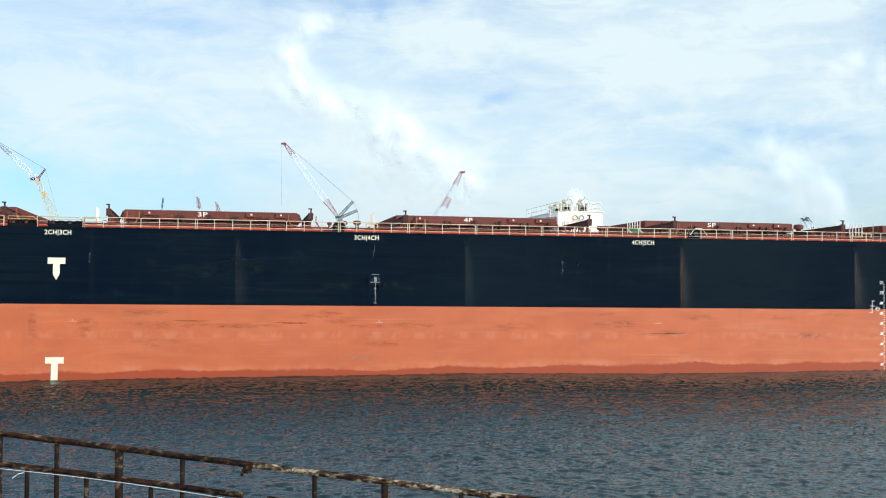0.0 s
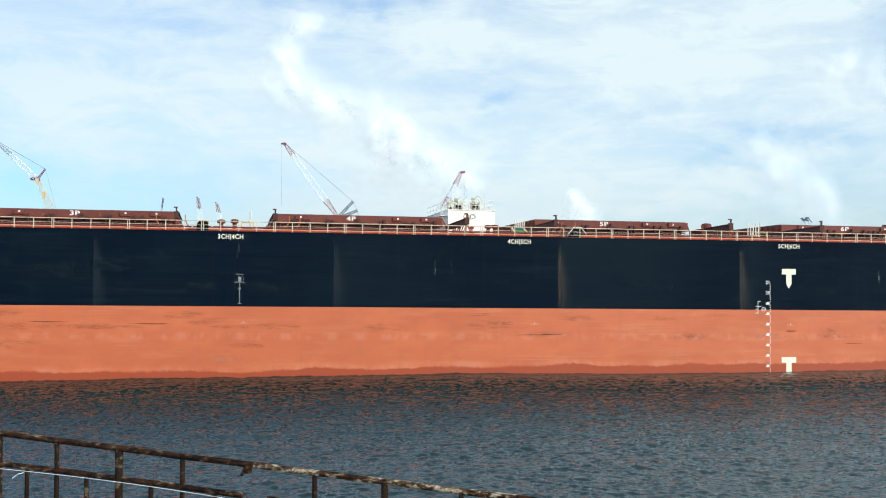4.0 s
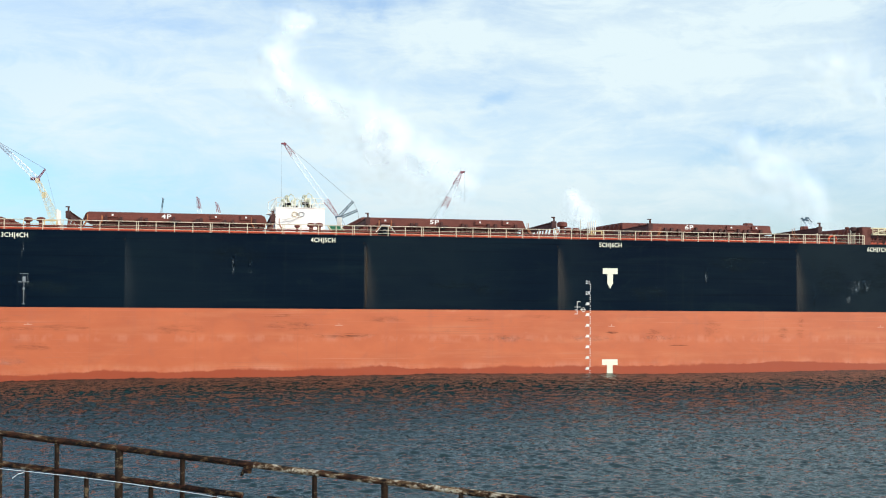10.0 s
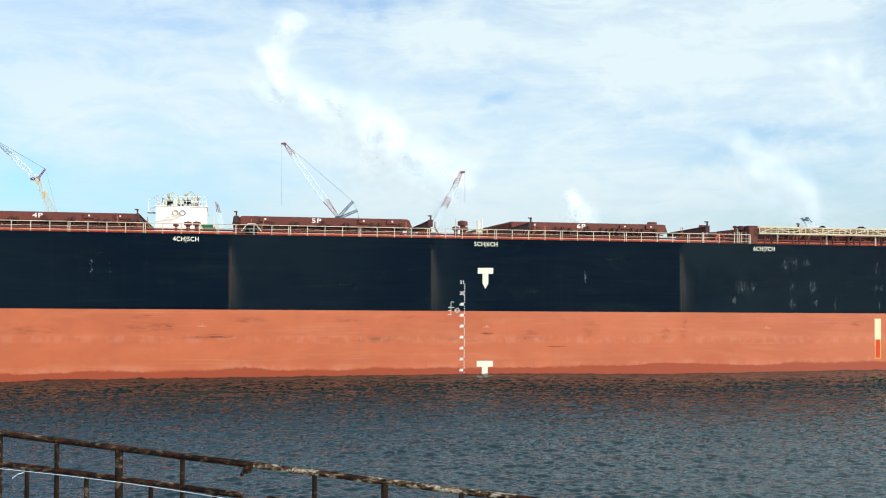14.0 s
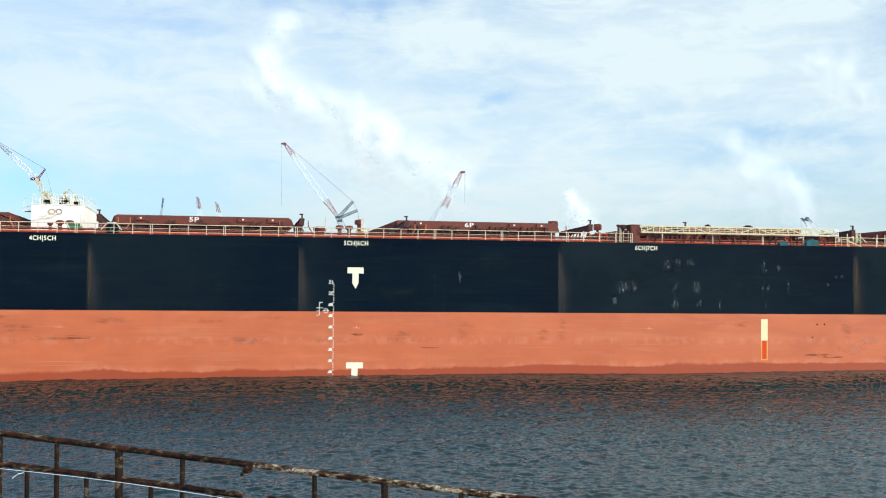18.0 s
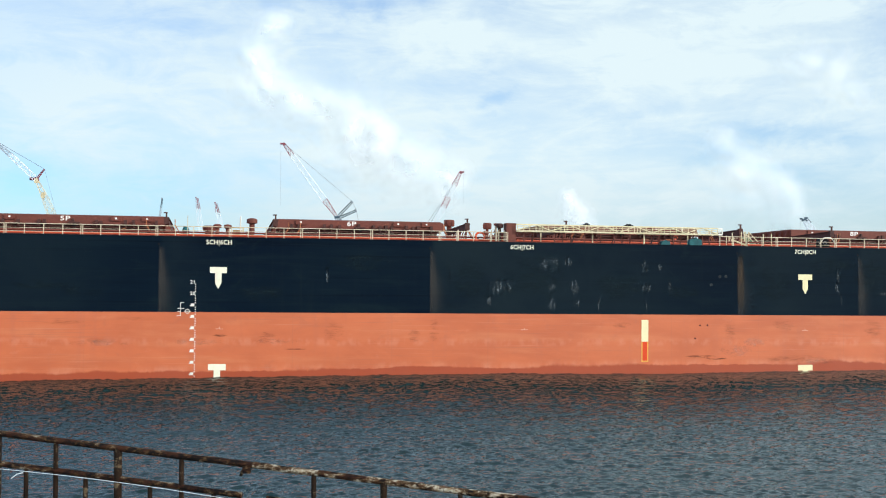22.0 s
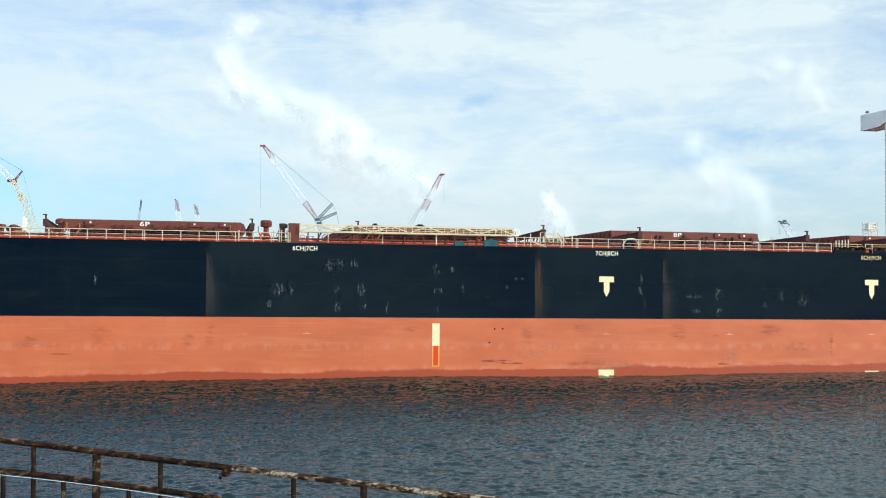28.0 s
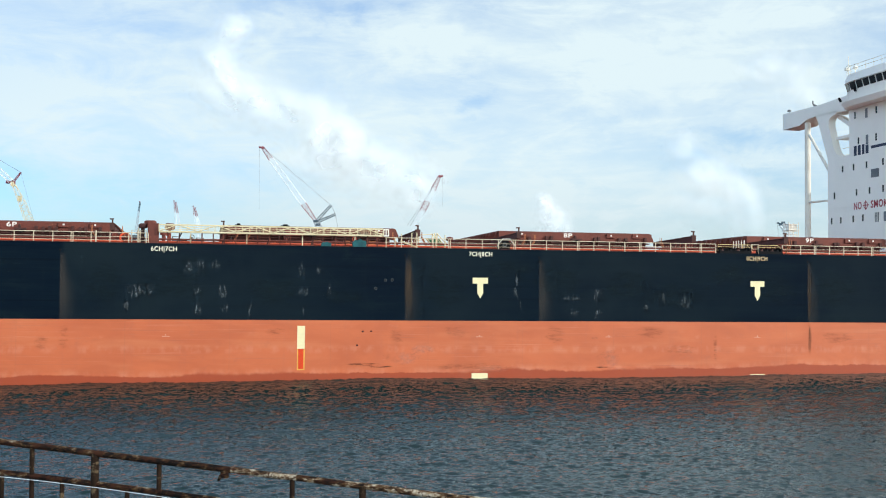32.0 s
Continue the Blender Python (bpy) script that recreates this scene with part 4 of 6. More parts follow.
# ---- hatches ----
def hatch(cx, words, seed):
    rs = random.Random(seed)
    x0, x1 = cx - HATCH_L / 2, cx + HATCH_L / 2
    y0, y1 = HATCH_Y0, HATCH_Y1
    top, low, mid = 14.95, 14.10, BEAM / 2
    c = Shape()
    c.box(x0 + .5, x1 - .5, y0 + .45, y0 + .62, DECK - .06, low).box(x0 + .5, x1 - .5, y1 - .62, y1 - .45, DECK - .06, low)
    c.box(x0 + .5, x0 + .67, y0 + .62, y1 - .62, DECK - .06, low).box(x1 - .67, x1 - .5, y0 + .62, y1 - .62, DECK - .06, low)
    c.box(x0 + .2, x1 - .2, y0 + .1, y0 + .45, low - .32, low - .22)
    # the coaming's darker brown stands for the shade below the covers
    coaming = part("hatch_coaming", c, M_HATCH_DARK, ship, "red-brown steel hatch coaming with stays, shade put into its colour")
    stay = Shape().prism([(y0 + .45, DECK - .06), (y0 - .15, DECK - .06), (y0 + .25, low - .32), (y0 + .45, low - .32)], -.05, .05, "x").mesh("stay", M_HATCH)
    for i in range(10):
        part("stay", stay, M_HATCH, coaming, "", (x0 + .9 + i * (HATCH_L - 1.8) / 9, 0, 0))
    for a, b, tag in ((y0, mid - .05, "port"), (mid + .05, y1, "starboard")):
        p = Shape()
        p.box(x0, x1, a, b, low, top - .06)
        # gently crowned top plate
        p.prism([(a + .05, top - .06), (b - .05, top - .06), (b - .4, top + .03), (a + .5, top + .03)], x0 + .1, x1 - .1, "x")
        p.box(x0 - .08, x1 + .08, a - .06, b, low - .10, low + .02)
        n = 9
        for i in range(n):          # end stiffeners
            y = a + .6 + i * (b - a - 1.2) / (n - 1)
            p.prism([(x0, top - .1), (x0 - .16, top - .1), (x0 - .48, low), (x0, low)], y - .05, y + .05, "y")
            p.prism([(x1, top - .1), (x1 + .16, top - .1), (x1 + .48, low), (x1, low)], y - .05, y + .05, "y")
        part("cover_panel", p, M_HATCH, coaming, "red-brown side-rolling hatch cover panel")
    # lugs, pads and wheel boxes on the port face
    lugs = (1.2, 2.55, 3.05, 3.75, 5.25, 5.85, 6.45, 7.1, 10.55, 11.35, 12.05, 14.6, 15.3) if words == "6P" else (.8, 2.95, 3.7, 6.0, 6.4, 11.2, 11.7, 13.6, 15.0)
    for d in lugs:
        h = rs.uniform(.30, .42)
        lug = Shape().prism([(x1 - d - .16, low - .02), (x1 - d + .16, low - .02), (x1 - d + .12, low + h), (x1 - d - .12, low + h)], y0 - .32, y0 + .01)
        lug.box(x1 - d - .06, x1 - d + .06, y0 - .2, y0 + .3, low - .34, low - .02)
        part("cleat", lug, M_HATCH_DARK, coaming)
    for d in (1.7, 4.6, 14.4):
        part("lifting_pad", Shape().box(x1 - d - .5, x1 - d + .5, y0 - .16, y0 + .01, low + .32, top - .10), M_HATCH, coaming)
        part("pad_mark", Shape().box(x1 - d - .09, x1 - d + .09, y0 - .175, y0 - .15, low + .48, low + .64), M_LETTER_WHITE, coaming, "small white square on the pad")
    d = 8.55
    wheel = part("wheel_bracket", Shape().box(x1 - d - .5, x1 - d + .6, y0 - .42, y0 + .01, low + .02, low + .16).prism([(x1 - d - .16, low + .16), (x1 - d + .10, low + .16), (x1 - d + .02, low + .5), (x1 - d - .12, low + .5)], y0 - .3, y0 + .01), M_HATCH_DARK, coaming)
    part("wheel", Shape().tube((x1 - d + .1, y0 - .36, low - .14), (x1 - d + .1, y0 - .16, low - .14), .17, 12), M_IRON, wheel)
    if words:
        lettering("hatch_number", words, M_LETTER_WHITE, 0.62, coaming, Matrix.Translation((cx - .95, y0 - .02, 14.58)) @ SIDE, "white painted hatch number", .95)
    # rolling tracks with end stops, forward and aft
    for x in (x0 - .55, x1 + .55):
        t = Shape()
        t.prism([(3.0, 13.72), (y0 + .5, 13.62), (y0 + .5, 14.02), (3.0, 14.22)], x - .16, x + .16, "x")
        t.prism([(2.9, 14.22), (y0 + .5, 14.02), (y0 + .5, 14.08), (2.9, 14.28)], x - .26, x + .26, "x")
        part("track", t, M_HATCH_DARK, coaming, "dark steel track for the rolling cover")
        part("end_stop", Shape().box(x - .22, x + .20, 2.76, 3.1, 13.72, 14.36).box(x - .07, x + .07, 2.84, 2.98, 14.36, 14.74).box(x - .24, x + .10, 2.82, 3.0, 14.68, 14.78), M_HATCH_DARK, coaming, "black end stop of the track")
        for i in range(6):
            y = 4.0 + i * 1.15
            part("track_strut", Shape().tube((x - .35, y - .3, DECK - .06), (x + .12, y, 13.68), .06, 6), M_HATCH, coaming)
        for y in (3.3, 6.2, 9.2):
            part("track_leg", Shape().tube((x - .1, y, DECK - .06), (x, y, 13.7), .09, 8).tube((x + .1, y + 1.3, DECK - .06), (x, y, 13.6), .06, 6), M_HATCH, coaming)
    for x, k in ((x0 + .5, 1), (x0 + 1.6, 1), (x1 - 1.0, -1), (x1 + 1.6, -1)):
        y = rs.uniform(4.2, 6.5)
        l = Shape()
        for yy in (y, y + .45):
            l.tube((x - .45 * k, yy, DECK - .06), (x + .35 * k, yy, 13.75), .045, 6).tube((x + .35 * k, yy, 13.75), (x + .35 * k, yy, 14.25), .03, 6)
        for i in range(7):
            u = i / 6
            l.box(x - .45 * k + .8 * k * u - .08, x - .45 * k + .8 * k * u + .08, y, y + .45, DECK + 1.2 * u, DECK + 1.2 * u + .03)
        part("access_ladder", l, M_RUSTLADDER, coaming, "orange-brown inclined access ladder")
    return coaming


for i, (cx, words) in enumerate(HATCHES):
    hatch(cx, words, 20 + i)

# ---- deck pipes ----
for y, z, r in ((2.3, 12.76, .095), (3.0, 13.02, .085), (3.5, 12.78, .07)):
    paint = M_PIPE if z < 13 else M_HATCH
    pipe = part("deck_pipe", Shape().tube((-106, y, z), (108, y, z), r, 10), paint, ship, "long orange-red deck pipeline" if z < 13 else "long red-brown deck pipeline")
    for i in range(0, 54):
        x = -104 + i * 3.9 + y * .37
        part("pipe_support", Shape().box(x - .06, x + .06, y - r - .03, y + r + .03, DECK - .06, z - r * .4), paint, pipe)

# ---- ship's railing along the port edge ----
GAPS = [(-86.3, -79.7), (24.0, 47.8), (77.2, 84.6)]
RAIL_TOP = 13.40
post_mesh = Shape().box(-.035, .035, -.022, .022, 0, .97).prism([(0, 0), (.22, 0), (0, .25)], -.01, .01, "x").mesh("rail_post", M_RAIL)
post_double = Shape().box(-.11, -.05, -.022, .022, 0, .97).box(.05, .11, -.022, .022, 0, .97).mesh("rail_post", M_RAIL)


def rail_run(a, b):
    r = part("side_rail", Shape().tube((a, .12, RAIL_TOP), (b, .12, RAIL_TOP), .035, 8).tube((a, .12, RAIL_TOP - .36), (b, .12, RAIL_TOP - .36), .02, 6).tube((a, .12, RAIL_TOP - .66), (b, .12, RAIL_TOP - .66), .02, 6), M_RAIL, ship, "cream painted guard rails at the deck edge")
    n = max(1, round((b - a) / 1.56))
    for i in range(n + 1):
        x = a + (b - a) * i / n
        part("rail_post", post_double if i % 4 == 2 else post_mesh, M_RAIL, r, "", (x, .12, DECK))


edges = [-106] + [v for g in GAPS for v in g] + [108]
for a, b in zip(edges[::2], edges[1::2]):
    rail_run(a, b)


# ---- mooring chocks in black frames with yellow tops ----
def chock(x0, x1):
    base = part("mooring_chock", Shape().box(x0, x1, .02, .75, DECK, DECK + .34).box(x0, x0 + .16, .05, .7, DECK + .34, DECK + .62).box(x1 - .16, x1, .05, .7, DECK + .34, DECK + .62).box(x0 + .2, x1 - .2, .72, .75, DECK + .34, DECK + .60), M_IRON, ship, "black roller fairlead at the deck edge")
    n = 4
    for i in range(n):
        x = x0 + .42 + i * (x1 - x0 - .84) / (n - 1)
        part("roller", Shape().lathe((x, .38, DECK + .34), [(.20, 0), (.13, .07), (.12, .2), (.20, .28)], 12), M_IRON if i % 2 else M_HATCH_DARK, base)
    y = .36
    part("guard_frame", Shape().path([(x0, y, DECK + .3), (x0, y, DECK + .93), (x1 - .35, y, DECK + .93), (x1, y, DECK + .62), (x1, y, DECK + .3)], .032, 8).tube((x0, y, DECK + .72), (x1 - .12, y, DECK + .72), .022, 6), M_YELLOW, base, "faded yellow guard frame")


for a, b in ((-86.0, -83.6), (-82.75, -79.85), (77.55, 80.9), (81.7, 84.2)):
    chock(a, b)
for a, b in ((-83.6, -82.75), (80.9, 81.7), (-79.85, -79.7), (84.2, 84.6)):
    r = part("side_rail", Shape().tube((a, .12, RAIL_TOP), (b, .12, RAIL_TOP), .035, 8).tube((a, .12, RAIL_TOP - .4), (b, .12, RAIL_TOP - .4), .02, 6), M_RAIL, ship)
    for x in (a, b):
        part("rail_post", post_mesh, M_RAIL, r, "", (x, .12, DECK))


# ---- stowed accommodation ladder ----
def ladder():
    x0, x1, y0, y1, z0, z1 = 24.95, 44.75, .02, .85, 13.50, 14.22
    lad = part("accommodation_ladder", Shape().box(x0, x1, y0 - .04, y0 + .04, z0, z0 + .14), M_LADDER, ship, "cream lattice accommodation ladder stowed along the side")
    part("chord", Shape().box(x0, x1, y1 - .04, y1 + .04, z0, z0 + .14), M_LADDER, lad)
    for y in (y0, y1):
        part("chord", Shape().box(x0, x1, y - .035, y + .035, z1 - .09, z1), M_LADDER, lad)
        if y == y0:
            for z in (z0 + .28, z0 + .46):
                part("chord", Shape().box(x0, x1, y - .02, y + .02, z - .022, z + .022), M_LADDER, lad)
    n = 33
    upright = Shape().box(-.028, .028, -.02, .02, z0 + .1, z1 - .05).mesh("stanchion", M_LADDER)
    for i in range(n + 1):
        part("stanchion", upright, M_LADDER, lad, "", (x0 + (x1 - x0) * i / n, y0, 0))
        if i % 4 == 0:
            part("stanchion", upright, M_LADDER, lad, "", (x0 + (x1 - x0) * i / n, y1, 0))
    spans = 12
    for i in range(spans):
        a, b = x0 + (x1 - x0) * i / spans, x0 + (x1 - x0) * (i + 1) / spans
        za, zb = (z0 + .1, z1 - .04) if i % 2 == 0 else (z1 - .04, z0 + .1)
        part("brace", Shape().tube((a, y0 - .04, za), (b, y0 - .04, zb), .045, 6), M_LADDER, lad, "long cream diagonal brace")
    tread = Shape().box(-.10, .10, y0 + .05, y1 - .05, z0 + .05, z0 + .09).mesh("tread", M_GREY)
    for i in range(48):
        part("tread", tread, M_LADDER, lad, "", (x0 + .3 + i * .405, 0, 0))
    part("end_plate", Shape().box(x1 - .05, x1 + .5, y0, y0 + .05, z0, z0 + .12).box(x1 - .05, x1 + .5, y0, y0 + .05, z1 - .16, z1 - .04).box(x1 - .05, x1 + .06, y0, y0 + .05, z0 + .12, z1 - .16)
         .box(x1 + .18, x1 + .27, y0, y0 + .05, z0 + .12, z1 - .16).box(x1 + .40, x1 + .5, y0, y0 + .05, z0 + .12, z1 - .16), M_WHITE_MAST, lad, "white end frame with two slots")
    for x, w in ((31.75, .26), (35.9, .4)):
        part("motor", Shape().box(x - w, x + w, .2, .6, z1, z1 + .10).box(x - w * .5, x + w * .6, .25, .55, z1 + .10, z1 + .20), M_IRON, lad)
    box = part("winch_locker", Shape().box(24.02, 24.92, .35, 1.5, DECK - .06, 14.22).box(23.98, 24.96, .3, 1.55, 14.22, 14.28).box(24.1, 24.84, .32, .35, 12.7, 14.0), M_HATCH, ship, "red-brown steel winch locker beside the ladder")
    part("vent_head", Shape().lathe((23.55, 1.2, DECK - .06), [(.16, 0), (.16, 1.45), (.38, 1.5), (.38, 1.8), (.2, 1.9)], 12).tube((23.4, 1.2, 13.3), (23.05, 1.2, 13.55), .16, 8), M_HATCH_DARK, box)
    for i in range(20):
        x = 25.7 + i * .98
        m = M_LADDER if i % 5 == 2 else M_HATCH
        part("cradle", Shape().box(x - .05, x + .05, .35 + (i % 3) * .6, .47 + (i % 3) * .6, DECK - .06, z0 + .02), m, lad)
        if i % 4 == 1:
            part("cradle", Shape().tube((x - .3, .6, DECK - .06), (x + .2, .6, z0), .06, 6), M_HATCH_DARK, lad)
    for x, w, h in ((39.6, .9, .55), (42.6, 1.25, .85)):
        tp = Shape()
        rs = random.Random(int(x * 10))
        nn = 9
        pts = [(x - w / 2 + w * i / nn, DECK + .02) for i in range(nn + 1)]
        crest = [(x + w / 2 - w * i / nn, DECK + h * (.88 + .12 * math.sin(i * 1.9) * rs.uniform(.3, 1)) * (0.65 + 0.35 * math.sin(math.pi * (i + .5) / (nn + 1)))) for i in range(nn + 1)]
        tp.prism(pts + crest, .25, .75)
        part("tarpaulin", tp, M_TARP, ship, "teal tarpaulin bundled on deck")


ladder()
r = part("side_rail", Shape().tube((44.9, .12, RAIL_TOP), (47.8, .12, RAIL_TOP), .035, 8).tube((44.9, .12, RAIL_TOP - .4), (47.8, .12, RAIL_TOP - .4), .02, 6), M_RAIL, ship)
for x in (45.0, 46.4, 47.8):
    part("rail_post", post_mesh, M_RAIL, r, "", (x, .12, DECK))


# ---- green steps over the deck pipes, with white stanchions ----
def crossing(x, y, gated=False):
    """A green flight of steps that comes down aft along the rail, with a row of tall stanchions behind it, or cream gate posts round its head."""
    z0, z1 = DECK + .25, 13.72

    def slant(a, b, lift, deep):
        return [(x + a - .6, y + deep + .75, z1 + lift), (x + b - .6, y + deep + .75, z1 + lift), (x + b, y + deep, z0 + lift), (x + a, y + deep, z0 + lift)]

    flight = slant(0, 1.15, 0, 0) + slant(0, 1.15, -.06, .05)
    box = [(0, 1, 2, 3), (4, 7, 6, 5), (0, 4, 5, 1), (1, 5, 6, 2), (2, 6, 7, 3), (3, 7, 4, 0)]
    p = part("crossing_ramp", Shape().add(flight, box), M_GREEN, ship, "green steps over the deck pipes")
    for a in (-.08, 1.15):
        part("stringer", Shape().add(slant(a, a + .08, .05, -.04) + slant(a, a + .08, -.10, .08), box), M_LADDER, p, "cream stringer")
    for i in range(1, 6):
        k = i / 6
        xx, yy, zz = x - .6 + .6 * k, y + .75 - .75 * k, z1 + (z0 - z1) * k
        part("tread", Shape().box(xx + .02, xx + 1.13, yy - .05, yy + .02, zz + .005, zz + .035), M_GREEN, p)
    if gated:
        for dx, yy, z in ((-1.95, y, 14.08), (-1.5, y + .5, 14.16), (-.25, y, 14.2), (.2, y, 14.24), (.15, y + .9, 14.3)):
            part("gate_post", Shape().box(x + dx - .055, x + dx + .055, yy - .05, yy + .05, DECK - .06, z), M_LADDER, p, "cream steel gate post")
        part("handrail", Shape().tube((x - 1.95, y, 14.0), (x - .25, y, 14.12), .04, 6).tube((x - 1.95, y, 13.5), (x - .25, y, 13.6), .03, 6), M_LADDER, p)
        part("handrail", Shape().path([(x + .2, y - .06, 14.2), (x + 1.15, y - .3, 13.15), (x + 1.15, y - .3, DECK)], .045, 6), M_LADDER, p, "cream handrail sloping down with the steps")
        part("handrail", Shape().path([(x - .25, y - .06, 14.16), (x + .7, y - .3, 13.1)], .035, 6), M_LADDER, p)
        return
    for i in range(6):
        yy = y + .6 + i * .72
        part("stanchion", Shape().tube((x + .6, yy, DECK - .06), (x + .6, yy, 14.55 + .05 * i), .05, 8), M_WHITE_MAST, p, "tall white stanchion")
    part("handrail", Shape().tube((x + .6, y + .6, 14.1), (x + .6, y + 4.2, 14.2), .03, 6), M_WHITE_MAST, p)


crossing(-27.3, 6.4)
crossing(50.8, 6.4, gated=True)
for x in (-80.2, -53.6, -.4, 85.05):
    y = 9.5
    p = part("step_platform", Shape().box(x - .6, x + .6, y - .4, y + .5, 13.25, 13.33), M_YELLOW, ship, "yellow step platform over the deck pipes")
    for xx in (x - .56, x + .56):
        part("leg", Shape().box(xx - .05, xx + .05, y - .4, y - .3, DECK - .06, 13.85), M_YELLOW, p)
    part("handrail", Shape().tube((x - .56, y - .35, 13.82), (x + .56, y - .35, 13.82), .04, 6), M_YELLOW, p)
    part("step", Shape().box(x - .6, x + .6, y - .75, y - .4, 12.85, 12.92), M_YELLOW, p)
    for i in range(5):
        part("stanchion", Shape().tube((x + .35, 10.6 + i * .62, DECK - .06), (x + .35, 10.6 + i * .62, 15.0 if x < 50 else 14.4), .055, 8), M_WHITE_MAST, p, "tall white stanchion")


# ---- black arched reels at the rail ----
def reel(x, propped):
    arch = [(x + .52 * math.cos(t), 12.98 + .52 * math.sin(t)) for t in [math.pi * i / 12 for i in range(13)]]
    p = part("hose_reel", Shape().prism([(x + .52, DECK - .05)] + arch + [(x - .52, DECK - .05)], .75, 1.55), M_IRON, ship, "black arched hose reel behind the rail")
    hub = Shape()
    for i in range(14):
        a, b = 2 * math.pi * i / 14, 2 * math.pi * (i + 1) / 14
        hub.prism([(x + q * math.cos(t), 12.98 + q * math.sin(t)) for q, t in ((.14, a), (.19, a), (.19, b), (.14, b))], .71, .76)
    part("hub_ring", hub, M_GREY, p)
    if propped:
        part("prop", Shape().path([(x - .88, .2, 12.85), (x - .34, .2, 13.5), (x + .34, .2, 13.5), (x + .88, .2, 12.85)], .04, 6), M_WHITE_MAST, p, "white arched guard")
    else:
        part("mark", Shape().box(x - .02, x + .04, .72, .75, 12.9, 13.2).box(x - .2, x - .14, .72, .75, 12.9, 13.2).box(x - .2, x + .04, .72, .75, 13.2, 13.26), M_LETTER_WHITE, p, "white mark too worn to read")


for x, propped in ((-57.7, True), (-23.35, True), (56.3, True)):
    reel(x, propped)


# ---- ventilators and tank heads ----
def mushroom(x, y, h, r, mat=None):
    mat = mat or M_HATCH
    p = part("ventilator", Shape().lathe((x, y, DECK - .06), [(r * .5, 0), (r * .5, h - r * .7)], 12), mat, ship, "red-brown mushroom ventilator")
    part("cap", Shape().lathe((x, y, DECK - .06 + h - r * .75), [(r * .55, 0), (r, .06), (r, r * .75), (r * .8, r * .95), (r * .3, r * 1.05)], 14), mat, p)
    return p


def drum(x, y, z0, z1, r, neck=.7, mat=None):
    mat = mat or M_HATCH
    p = part("tank_head", Shape().lathe((x, y, DECK - .06), [(r * neck, 0), (r * neck, z0 - DECK + .06)], 14).lathe((x, y, z0), [(r * .95, 0), (r, .05), (r, (z1 - z0) * .5), (r * 1.08, (z1 - z0) * .5), (r * 1.08, (z1 - z0) * .6), (r, (z1 - z0) * .6), (r, z1 - z0 - .08), (r * .9, z1 - z0)], 16), mat, ship, "red-brown round tank head with a flange")
    for i in range(4):
        a = math.pi / 2 * i + .4
        part("lug", Shape().box(x + (r + .02) * math.cos(a) - .08, x + (r + .02) * math.cos(a) + .08, y + (r + .02) * math.sin(a) - .08, y + (r + .02) * math.sin(a) + .08, z0 + .1, z1 - .1), mat, p)


for x, y, h, r in ((-57.5, 12.0, 1.6, .26), (-56.07, 12.2, 1.75, .40), (-54.79, 11.4, 1.75, .40), (-30.4, 14.5, 1.7, .28), (-29.17, 12.0, 1.75, .40), (-28.35, 12.6, 1.8, .40),
                   (-2.27, 13.0, 1.85, .40), (-1.26, 13.4, 1.85, .40), (25.0, 13.0, 1.7, .34), (53.6, 12.5, 1.7, .38), (1.5, 27.5, 3.3, .6), (23.45, 2.2, 1.9, .22)):
    mushroom(x, y, h, r)
drum(-3.15, 26.2, 14.3, 14.86, .70)
drum(23.3, 24.0, 15.2, 15.92, .58, .5)
drum(25.54, 14.75, 14.46, 15.12, .42, .35)
part("valve_wheel", Shape().lathe((-5.58, 22.0, DECK - .06), [(.12, 0), (.12, 1.3), (.34, 1.35), (.38, 1.75), (.22, 2.1)], 12), M_TARP, ship, "dark teal valve head")
ringed = Shape()
ringed.path([(21.98 + .42 * math.cos(t), 2.4, 13.05 + .42 * math.sin(t)) for t in [math.pi * i / 12 for i in range(25)]], .10, 8)
part("lifebuoy", ringed, M_LIFEBUOY, ship, "orange-red lifebuoy on its stand")
part("lifebuoy_stand", Shape().box(21.7, 22.26, 2.45, 2.6, DECK - .06, 12.75), M_PIPE, ship)
gear = part("valve_locker", Shape().box(-.74, .02, 11.0, 11.8, DECK - .06, 13.62), M_LOCKER, ship, "ochre steel valve locker on the deck")
part("lid", Shape().box(-.79, .07, 10.95, 11.85, 13.62, 13.70), M_LOCKER, gear)
part("handle", Shape().tube((-.5, 10.96, 13.2), (-.2, 10.96, 13.2), .03, 6), M_IRON, gear)
part("flag_staff", Shape().tube((-4.82, .6, DECK - .06), (-4.82, .6, 14.4), .03, 6), M_RAIL, ship, "thin upright staff at the rail")
for x, z in ((19.6, 13.6), (23.2, 14.0)):
    part("breather_pipe", Shape().tube((x, 1.1, DECK - .06), (x, 1.1, z), .065, 8), M_RAIL, ship)
